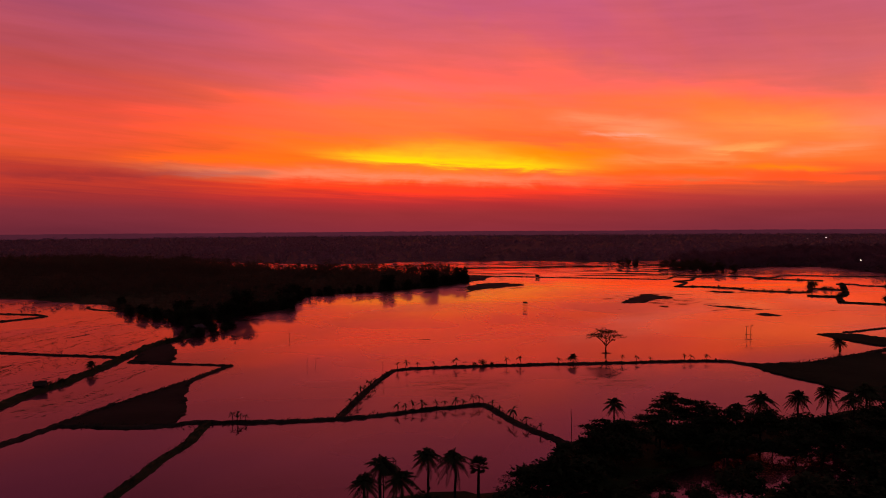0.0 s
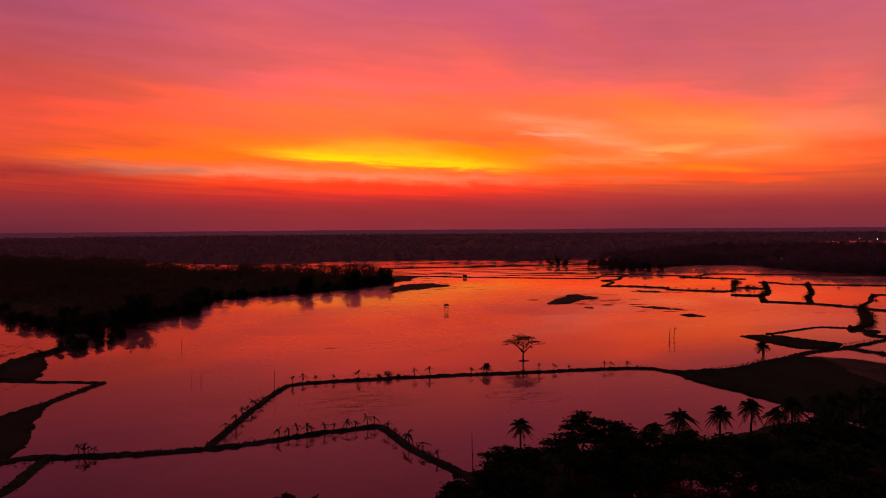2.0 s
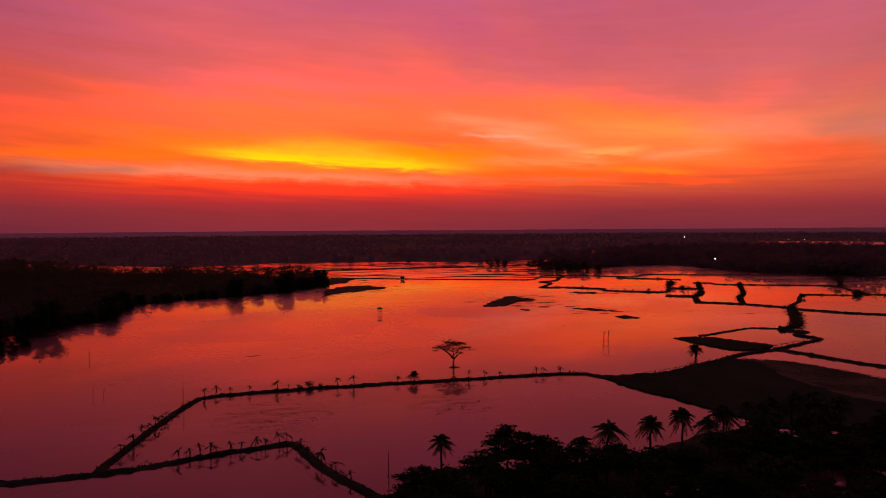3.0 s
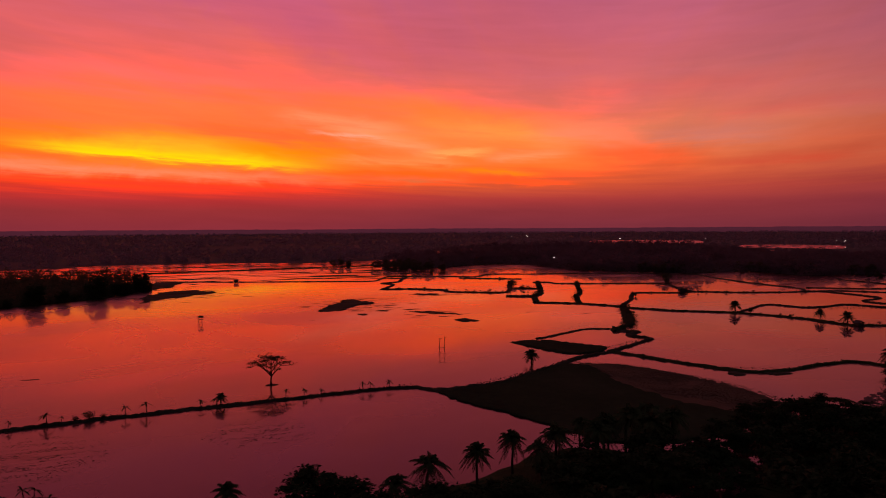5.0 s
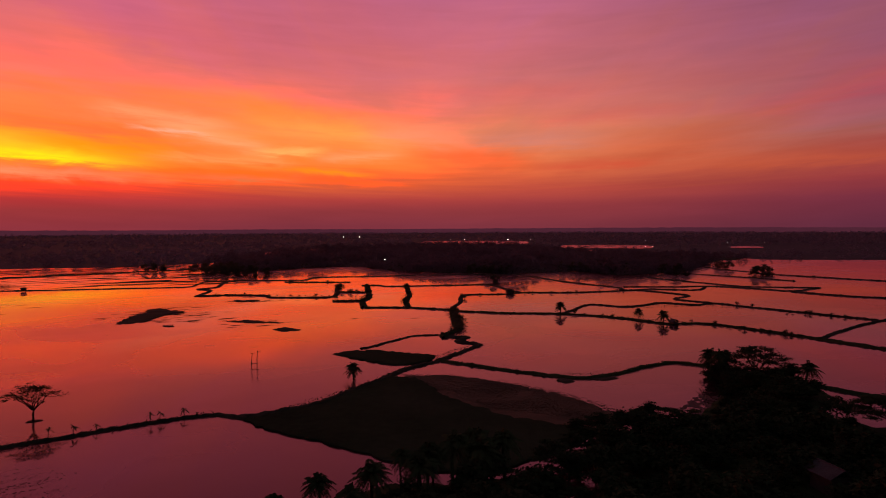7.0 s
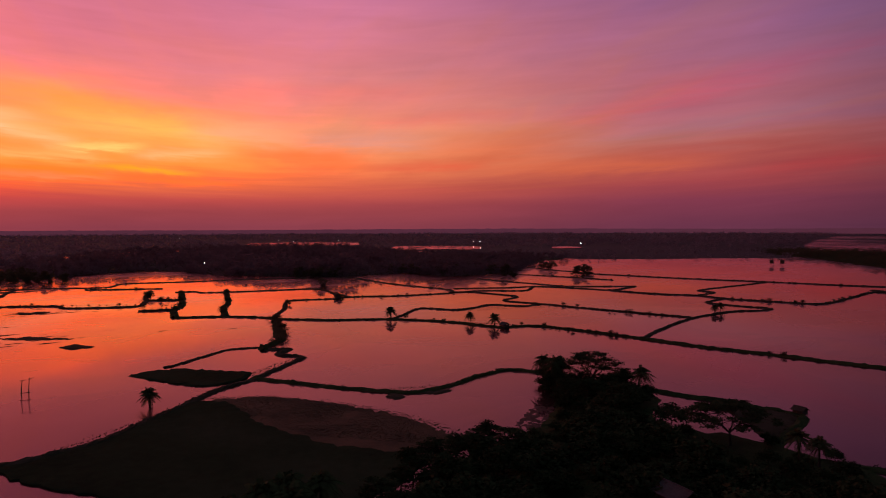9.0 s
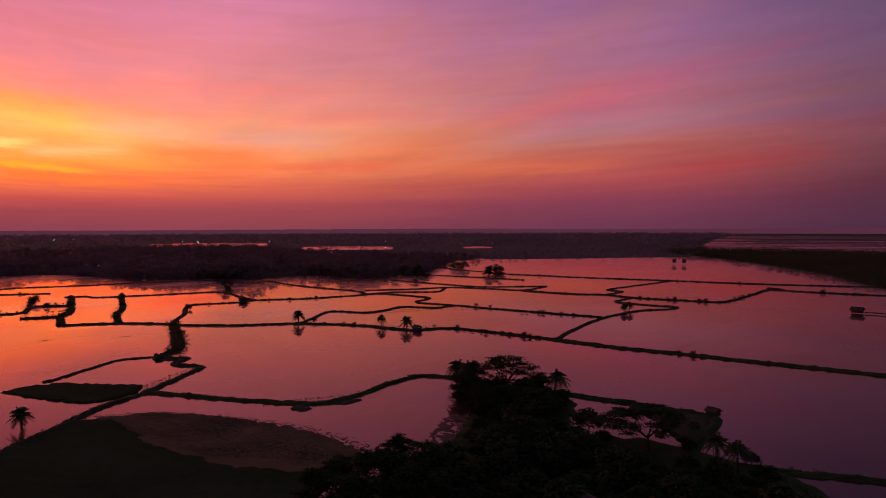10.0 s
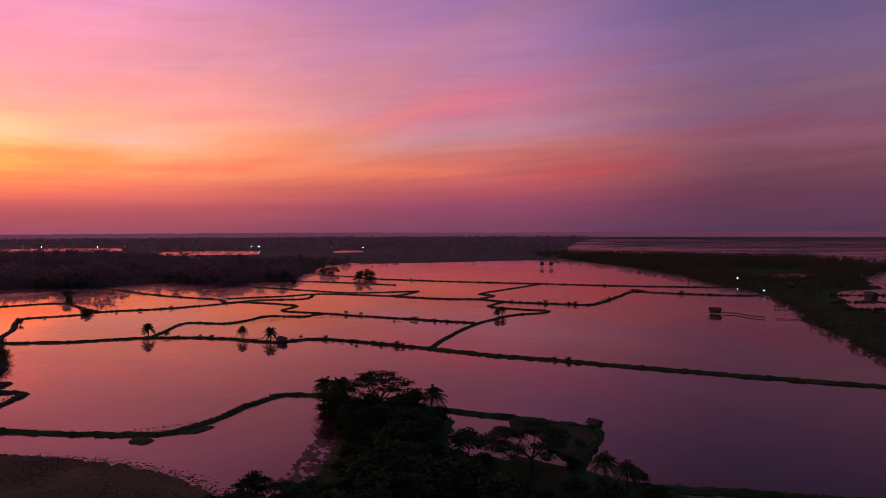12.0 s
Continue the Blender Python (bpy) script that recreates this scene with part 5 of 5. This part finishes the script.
edges = ([(-34, 176), (-35, 159), (-38, 146), (-41, 127), (-43, 112)], [(-70, 179), (-42, 174), (-3, 175), (17, 180), (35, 184), (45, 150)], [(-3, 175), (12, 231), (41, 238), (128, 235)],
         [(-41, 252), (-51, 223), (-69, 179)], [(-93, 185), (-89, 223), (-83, 264), (-73, 319)], [(218, 253), (226, 211), (242, 197), (273, 197), (277, 184), (271, 129), (266, 106), (240, 106)],
         [(359, 296), (362, 275), (371, 244), (371, 215), (364, 185), (354, 129), (345, 74), (341, 32)], [(141, 225), (174, 235), (204, 250), (237, 264), (252, 267)], [(404, 308), (443, 286), (455, 258), (446, 191)], [(231, 95), (233, 78), (235, 60)])
verge = np.concatenate([stepped(e, 0.45) for e in edges])
verge = verge + rng.normal(0, 0.7, verge.shape)
tufts("verge_grass", np.c_[verge, np.full(len(verge), 0.32)], 0.5, 4, GRASS, "rough grass tufts along the embankments", 111)
field = np.stack([rng.uniform(180, 212, 11000), rng.uniform(158, 240, 11000)], 1)
field = field[inside(field[:, 0], field[:, 1], [(192, 238), (205, 230), (209, 212), (210, 190), (205, 172), (197, 162), (190, 176), (184, 192), (186, 214)])]
field = field[[noise.noise((x * 0.12, y * 0.12, 3)) > -0.55 for x, y in field]]
tufts("stubble", np.c_[field, np.full(len(field), 0.25)], 0.24, 4, DEAD_STUBBLE, "rows of wet stubble in the muddy field", 112, "stubble")
rows = []
for k in range(34):
    a = np.array([-210 + k * 5.5, 330 + k * 1.2]) + rng.normal(0, 2, 2)
    rows.append(stepped([a, a + (30 + 35 * rng.random(), -70 - 60 * rng.random())], 0.8 + 2.0 * rng.random()))
rows = np.concatenate(rows)
rows = rows[inside(rows[:, 0], rows[:, 1], [(-200, 420), (-100, 385), (-90, 300), (-100, 240), (-105, 180), (-160, 250), (-230, 380)])] + 0.0
tufts("rice_stubble", np.c_[rows + rng.normal(0, 0.6, rows.shape), np.zeros(len(rows))], 0.28, 5, GRASS, "broken rows of drowned stubble in flooded fields", 113, "stubble")



def streaks():
    """Broken lines of drowned weed across the flooded western fields."""
    rng = np.random.default_rng(119)
    out = []
    for k in range(150):
        a = np.array([rng.uniform(-190, -60), rng.uniform(190, 430)])
        d = unit(np.array([-0.42, -0.9]) + rng.normal(0, 0.2, 2))
        out.append(a + d * (rng.uniform(8, 70) * rng.random(44) ** 1.3)[:, None] + rng.normal(0, rng.uniform(0.15, 1.1), (44, 2)))
    out = np.concatenate(out)
    west = [(-210, 425), (-150, 460), (-104, 392), (-88, 340), (-86, 270), (-96, 190), (-120, 200), (-170, 300)]
    near = [(-80, 262), (-46, 248), (-58, 205), (-72, 182), (-86, 190), (-86, 240)]
    return out[inside(out[:, 0], out[:, 1], west) | inside(out[:, 0], out[:, 1], near)]


def floats(name, places, sizes, stretch, bearing, mat, label, seed, category="weed"):
    """Flat irregular patches lying on the water, all in one piece."""
    rng = np.random.default_rng(seed)
    verts, faces = [], []
    turn = np.linspace(0, 2 * np.pi, 12, endpoint=False)
    for (x, y), s in zip(places, sizes):
        rim = s * rng.uniform(0.55, 1.2, 12)
        u, w = np.cos(turn) * rim * stretch, np.sin(turn) * rim
        a = bearing + rng.normal(0, 0.12)
        px, py = x + u * math.cos(a) - w * math.sin(a), y + u * math.sin(a) + w * math.cos(a)
        k = len(verts) * 13
        top = 0.04 + 0.05 * min(s, 3)
        verts.append(np.concatenate([np.c_[px, py, np.full(12, -0.02)], [[x, y, top]]]))
        faces += [(k + i, k + (i + 1) % 12, k + 12) for i in range(12)]
    return tagged(new(name, mesh(name, np.concatenate(verts), faces, mat)), label, category, kind="stuff")


spots = streaks()
beside = stepped([(-92, 262), (-92, 290), (-88, 318), (-82, 338)], 0.16)
beside = beside + np.c_[-rng.gamma(1.6, 4.0, len(beside)), rng.normal(0, 5.0, len(beside))]
spots = np.concatenate([spots, beside[[noise.noise((x * 0.5, y * 0.06, 2)) > 0.02 for x, y in beside]]])
floats("drowned_weed", spots, rng.uniform(0.1, 0.42, len(spots)) * rng.uniform(0.5, 1.0, len(spots)), 4.0, -2.0, GRASS, "dark broken lines of drowned weed in flooded fields", 120)


def speckle(x, y, wide, deep, count, seed):
    """Loose specks that thicken towards the middle and lie in wind-drawn rows."""
    rng = np.random.default_rng(seed)
    p = np.stack([rng.normal(0, 0.5, count) * wide, rng.normal(0, 0.5, count) * deep], 1)
    dense = np.array([noise.noise((u * 0.12, w * 0.55, seed)) + 0.4 * noise.noise((u * 0.5, w * 1.6, seed)) for u, w in p])
    p = p[(dense > -0.05) & ((p[:, 0] / wide) ** 2 + (p[:, 1] / deep) ** 2 < 1.0)]
    return p + (x, y), rng.uniform(0.09, 0.15, len(p)) * rng.pareto(3.0, len(p)).clip(0.35, 1.8)


for x, y, wide, deep, count, seed, label in ((32, 210, 16, 18, 6500, 114, "scattered floating weed on the pond"), (78, 208, 13, 13, 3200, 115, "thin scum of floating weed on the pond")):
    spots, sizes = speckle(x, y, wide, deep, count, seed)
    floats("floating_weed", spots, sizes, 1.7, 0.1, GRASS, label, seed)
b = np.radians(rng.uniform(-3, 27, 760))
r = 1180 - 480 * rng.uniform(0, 1, 760) ** 1.5
spots = np.stack([r * np.sin(b), r * np.cos(b)], 1)
keep = ~inside(spots[:, 0], spots[:, 1], PENINSULA) & ~inside(spots[:, 0], spots[:, 1], EAST_WOOD)
floats("mud_flats", spots[keep], rng.uniform(1.6, 8.0, 760) * rng.uniform(0.4, 1.0, 760), 6.0, -0.2, MUD, "drowned mud flats in long dark streaks", 116, "mud")
rough = [(x + rng.normal(0, a), y + rng.normal(0, b)) for x, y, a, b, c in ((190, 452, 10, 14, 40), (208, 478, 6, 7, 20), (118, 600, 16, 40, 70), (128, 670, 12, 16, 30), (95, 545, 8, 14, 30), (215, 392, 8, 9, 26), (262, 488, 9, 8, 22), (190, 425, 14, 10, 20), (205, 440, 10, 8, 14)) for _ in range(c)]
fringe = stepped([(191, 244), (203, 230), (209, 212), (211, 192), (208, 174), (203, 165)], 0.12)
fringe = fringe + rng.normal(0, 1, fringe.shape) * np.array([1.1, 0.8]) + (0.3, 0)
floats("stubble_fringe", fringe, rng.uniform(0.1, 0.4, len(fringe)), 1.6, 1.5, GRASS, "broken fringe of drowned stubble along the field edge", 123, "stubble")
bank = scatter(rng, [(230, 163), (237, 164), (244, 158), (238, 149), (224, 143), (205, 152), (210, 157), (222, 160)], 1.1, 0.9)
floats("wet_mud", bank, rng.uniform(0.25, 1.3, len(bank)) * rng.uniform(0.5, 1.2, len(bank)), 1.7, 0.6, WET_MUD, "wet reddish mud in broken patches beside the grove", 122, "mud")
floats("mud_flecks", rough, rng.uniform(0.5, 1.7, len(rough)) * rng.uniform(0.4, 1.4, len(rough)), 3.6, -0.2, MUD, "ragged mud flecks round the mud bars", 121, "mud")
floats("mud_flecks", [(-12, 262), (150, 560), (175, 540), (196, 520), (285, 470), (297, 466), (230, 380), (262, 370), (120, 470), (300, 480), (150, 395), (240, 412), (30, 300), (285, 350)], rng.uniform(0.5, 1.3, 14), 3.0, -0.2, MUD, "small mud flecks in open water", 117, "mud")
b = np.radians(rng.uniform(74, 112, 900))
r = 1200 * (4600 / 1200) ** rng.uniform(0, 1, 900)
spots = np.stack([r * np.sin(b), r * np.cos(b)], 1)
keep = ~inside(spots[:, 0], spots[:, 1], COAST) & ~inside(spots[:, 0], spots[:, 1], NORTH)
floats("far_paddy_banks", spots[keep], (r * r / 300000)[keep] * rng.uniform(0.3, 1.3, keep.sum()), 14.0, -1.45, FAR_HAZE_LAND, "thin dark banks between far flooded paddies", 118, "banks")


# ---- huts, poles and lamps ----
def pole(name, x, y, tall, label, lean=0.0, thick=0.07):
    ob = thing(name, label, "pole", "poles standing in the ponds")
    part("shaft", mesh("shaft", *tube([(0, 0, -1.0), (lean * 0.5, 0, tall * 0.5), (lean, 0.1 * lean, tall)], [thick, thick * 0.9, thick * 0.6], 7), POLE, True), ob)
    ob.matrix_basis = pose(x, y, 0)
    return ob


pole("bamboo_pole", 10, 227, 6.2, "tall thin bamboo pole beside the embankment", 0.1)
pole("bamboo_pole", 50, 156, 5.2, "tall thin bamboo pole beside the tree clump", -0.1, 0.09)
pole("bamboo_pole", -26, 308, 4.6, "tall thin bamboo pole in open water", 0.0)
for x, y, s in ((-15, 247, 3.0), (-12, 245, 2.6)):
    ob = pole("dead_stake", x, y, s, "forked dead stake standing in the pond", 0.3, 0.05)
    part("fork", mesh("fork", *joined([tube([(0.2, 0, s * 0.6), (0.9, 0.2, s * 0.95)], [0.035, 0.015], 5), tube([(0.15, 0, s * 0.5), (-0.6, 0.2, s * 0.8)], [0.035, 0.015], 5)]), POLE), ob)

perch = thing("bamboo_perch", "pair of bamboo poles joined by crossbars in the pond", "perch")
for dx, tall in ((-0.9, 4.6), (0.9, 5.2)):
    part("post", mesh("post", *tube([(dx, 0, -1), (dx, 0, tall * 0.5), (dx + 0.25, 0.1, tall)], [0.13, 0.11, 0.08], 6), POLE), perch)
part("crossbar", mesh("crossbar", *tube([(-1.4, 0, 1.0), (1.4, 0, 1.05)], [0.1, 0.1], 6), POLE), perch)
part("crossbar", mesh("crossbar", *tube([(-1.3, 0, 4.5), (0.2, 0, 4.6)], [0.09, 0.07], 6), POLE), perch)
part("crossbar", mesh("crossbar", *tube([(0.8, 0, 4.6), (2.2, 0.3, 5.0)], [0.09, 0.07], 6), POLE), perch)
perch.matrix_basis = pose(165, 285, 0, 0, 0, -15)


def hut(name, x, y, turn, wide, deep, tall, floor, label, roof=THATCH, walls=True, group="huts over the water"):
    """A small hut: stilts, a plank floor, plank walls with a doorway, and a gabled roof with thickness and eaves."""
    ob = thing(name, label, "hut", group)
    for sx in (-1, 1):
        for sy in (-1, 1):
            part("stilt", mesh("stilt", *tube([(sx * wide * 0.42, sy * deep * 0.42, -1.1), (sx * wide * 0.42, sy * deep * 0.42, floor + tall)], [0.08, 0.06], 6), POLE), ob)
    part("floor", mesh("floor", *box(-wide * 0.5, wide * 0.5, -deep * 0.5, deep * 0.5, floor - 0.12, floor), POLE), ob)
    if walls:
        top = floor + tall
        part("wall", mesh("wall", *box(-wide * 0.46, wide * 0.46, deep * 0.42, deep * 0.46, floor, top), POLE), ob)
        part("wall", mesh("wall", *box(-wide * 0.46, -wide * 0.42, -deep * 0.42, deep * 0.42, floor, top), POLE), ob)
        part("wall", mesh("wall", *box(wide * 0.42, wide * 0.46, -deep * 0.42, deep * 0.42, floor, top), POLE), ob)
        part("wall", mesh("wall", *box(-wide * 0.46, -wide * 0.12, -deep * 0.46, -deep * 0.42, floor, top), POLE), ob, "plank wall beside the doorway")
        part("wall", mesh("wall", *box(wide * 0.14, wide * 0.46, -deep * 0.46, -deep * 0.42, floor, top), POLE), ob, "plank wall beside the doorway")
    rise = deep * 0.34
    eave, over = floor + tall - 0.15, wide * 0.58
    for s in (-1, 1):
        v = [(-over, 0, eave + rise), (over, 0, eave + rise), (over, s * deep * 0.66, eave), (-over, s * deep * 0.66, eave)]
        v = np.array(v + [(a, b, c + 0.14) for a, b, c in v], float)
        f = [(0, 1, 2, 3), (4, 7, 6, 5), (0, 4, 5, 1), (1, 5, 6, 2), (2, 6, 7, 3), (3, 7, 4, 0)]
        slope = part("roof_slope", mesh("roof_slope", v, f, roof), ob)
    part("ridge_cap", mesh("ridge_cap", *tube([(-over * 1.02, 0, eave + rise + 0.14), (0, 0, eave + rise + 0.17), (over * 1.02, 0, eave + rise + 0.14)], [0.13, 0.14, 0.13], 6), roof), slope)
    ob.matrix_basis = pose(x, y, 0, 0, 0, turn)
    return ob


hut("fishing_hut", 526, 77, 70, 5.4, 4.0, 1.5, 0.6, "thatched fishing hut on stilts with a walkway")
walkway = thing("walkway", "narrow bamboo walkway leading from the fishing hut", "walkway")
deck = stepped([(526, 73.5), (526, 66), (515, 60), (511, 53)], 2.0)
part("deck", mesh("deck", *tube(np.c_[deck, np.full(len(deck), 0.75)], np.full(len(deck), 0.28), 6), POLE), walkway)
for px, py in deck[::2]:
    part("post", mesh("post", *tube([(px, py, -1.1), (px, py, 1.3)], [0.07, 0.05], 5), POLE), walkway)
barrier = thing("bamboo_barrier", "low bamboo fish barrier running to the shore", "fence")
line = stepped([(509, 48), (508, 34), (507, 28)], 1.6)
part("rail", mesh("rail", *tube(np.c_[line, np.full(len(line), 0.35)], np.full(len(line), 0.16), 5), POLE), barrier)
for px, py in line[::2]:
    part("post", mesh("post", *tube([(px, py, -1.1), (px, py, 0.7)], [0.07, 0.05], 5), POLE), barrier)
hut("guard_hut", 268, 107, 65, 3.0, 2.2, 0.9, 0.5, "small guard hut on the corner of an embankment")
hut("stilt_hide", 99, 411, 10, 2.0, 1.7, 1.2, 1.9, "open watch platform on tall stilts in the pond", walls=False)
hut("pond_hut", 170, 664, -30, 3.2, 2.6, 1.5, 0.6, "small dark hut beside a far embankment")
hut("pond_hut", 470, 479, 40, 4.6, 3.6, 2.2, 0.7, "dark hut on the corner of a far embankment")
hut("pond_hut", 416, 411, 60, 5.4, 4.0, 1.8, 0.6, "dark hut standing on an embankment")
hut("pond_hut", 360, 249, 70, 3.6, 2.8, 1.1, 0.5, "low tin-roofed hut on the long embankment", TIN)
hut("stilt_hide", 988, 271, 70, 3.6, 3.4, 2.8, 2.6, "small hut on tall stilts in the far bay")
hut("stilt_hide", 990, 260, 70, 3.6, 3.4, 2.8, 2.6, "small hut on tall stilts in the far bay")
hut("levee_hut", -90, 221, 20, 3.2, 2.6, 0.9, 0.8, "dark thatched hut on the levee", group="huts on land")
hut("levee_hut", -68, 331, 60, 5.0, 4.0, 2.4, 0.9, "tin-roofed hut under the trees by the levee", TIN, group="huts on land")
for x, y, turn, wide in ((71, 98, 15, 7.0), (187, 110, 60, 6.0), (640, -20, 30, 7.0), (720, 20, 70, 6.0), (700, -60, 20, 8.0), (830, 30, 40, 7.0), (905, 75, 60, 7.0), (1010, 140, 30, 7.0)):
    hut("village_house", x, y, turn, wide, wide * 0.7, 3.0, 0.7, "small tin-roofed house among the trees", TIN, group="houses among the trees")

lookout = thing("lookout_platform", "small railed wooden lookout on posts beside the palms", "platform")
for dx in (-1.1, 1.1):
    for dy in (-0.9, 0.9):
        part("post", mesh("post", *tube([(dx, dy, -0.4), (dx, dy, 3.4), (dx, dy, 6.6)], [0.1, 0.09, 0.07], 6), POLE), lookout)
part("floor", mesh("floor", *box(-1.25, 1.25, -1.05, 1.05, 4.2, 4.34), POLE), lookout)
for dx0, dx1, dy0, dy1 in ((-1.2, 1.2, -0.96, -0.9), (-1.2, 1.2, 0.9, 0.96), (-1.16, -1.1, -0.9, 0.9), (1.1, 1.16, -0.9, 0.9)):
    part("side_panel", mesh("side_panel", *box(dx0, dx1, dy0, dy1, 4.34, 5.5), POLE), lookout)
    part("top_rail", mesh("top_rail", *box(dx0, dx1, dy0, dy1, 6.45, 6.56), POLE), lookout)
lookout.matrix_basis = pose(6.9, 119.5, 0.4, 0, 0, 12)

net = thing("lift_net", "bamboo lift-net frame on poles by the shore", "fishing net")
for k, (dx, dy) in enumerate(((-5, -1), (-2, 0), (1, 1), (4, 0), (0, -3))):
    part("post", mesh("post", *tube([(dx, dy, -1.2), (dx + 0.2, dy, 4 + (k % 3) * 1.5)], [0.12, 0.07], 6), POLE), net)
part("boom", mesh("boom", *tube([(-6, -1, 3.4), (0, 0, 4.6), (5, 0.5, 3.6)], [0.09, 0.1, 0.08], 6), POLE), net)
part("platform", mesh("platform", *box(-5.4, 4.6, -1.6, 1.4, 1.0, 1.25), POLE), net)
net.matrix_basis = pose(569, 39, 0, 0, 0, -70)


def street_lamp(x, y, tall, size, label):
    ob = thing("street_lamp", label, "lamp", "lamps of the far villages")
    post = part("pole", mesh("pole", *tube([(0, 0, -0.5), (0, 0, tall)], [size * 0.3, size * 0.2], 6), POLE), ob)
    t = np.linspace(-0.5 * math.pi, 0.5 * math.pi, 5)
    part("globe", mesh("globe", *tube(np.c_[np.zeros(5), np.zeros(5), tall + size + size * np.sin(t)], size * np.cos(t) + 0.02, 8), LAMP_WHITE, True), post, "glowing white lamp globe")
    ob.matrix_basis = pose(x, y, 0.3)


for x, y, tall, size in ((658, 43, 2.5, 0.55), (767, 56, 4.0, 0.5), (819, -46, 5.0, 0.5), (1391, 1586, 9, 1.5), (1367, 1502, 9, 1.4), (1474, 1447, 9, 1.4), (1490, 1381, 9, 1.5), (1607, 1107, 8, 1.5), (1569, 1062, 8, 1.5), (1530, 852, 8, 1.3),
                         (1548, 783, 8, 1.3), (1276, 1947, 12, 1.5), (1364, 1992, 12, 1.5), (539, 724, 9, 0.75)):
    street_lamp(x, y, tall, size * (0.45 if x < 900 else 0.38), "small bright lamp on a pole by the water" if x < 900 else "distant bright lamp beside far flooded land")
for k, (b0, b1, r0, r1) in enumerate(((38.5, 47, 1750, 2100), (49.5, 56.5, 1400, 1660), (62, 64.2, 1470, 1620))):
    outline = [(93 + r * math.sin(radians(b)), 83 + r * math.cos(radians(b))) for b, r in ((b0, r0), (b0, r1), ((b0 + b1) / 2, r1 * 1.02), (b1, r1), (b1, r0), ((b0 + b1) / 2, r0 * 1.03))]
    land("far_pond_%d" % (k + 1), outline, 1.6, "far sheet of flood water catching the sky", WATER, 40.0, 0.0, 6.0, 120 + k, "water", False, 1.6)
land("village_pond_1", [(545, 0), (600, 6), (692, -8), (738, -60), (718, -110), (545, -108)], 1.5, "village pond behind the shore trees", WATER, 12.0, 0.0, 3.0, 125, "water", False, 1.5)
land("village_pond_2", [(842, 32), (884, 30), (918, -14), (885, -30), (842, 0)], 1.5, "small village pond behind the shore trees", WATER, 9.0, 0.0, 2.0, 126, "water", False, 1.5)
embankment("embankment_36", [(560, 8), (566, -40), (560, -112)], 2.6, 2.0, "earth embankment across the village pond", GRASS, 37)
embankment("embankment_37", [(600, 10), (612, -40), (606, -112)], 2.6, 2.0, "earth embankment across the village pond", GRASS, 38)
embankment("embankment_38", [(650, 2), (664, -50), (660, -112)], 2.6, 2.0, "earth embankment across the village pond", GRASS, 39)
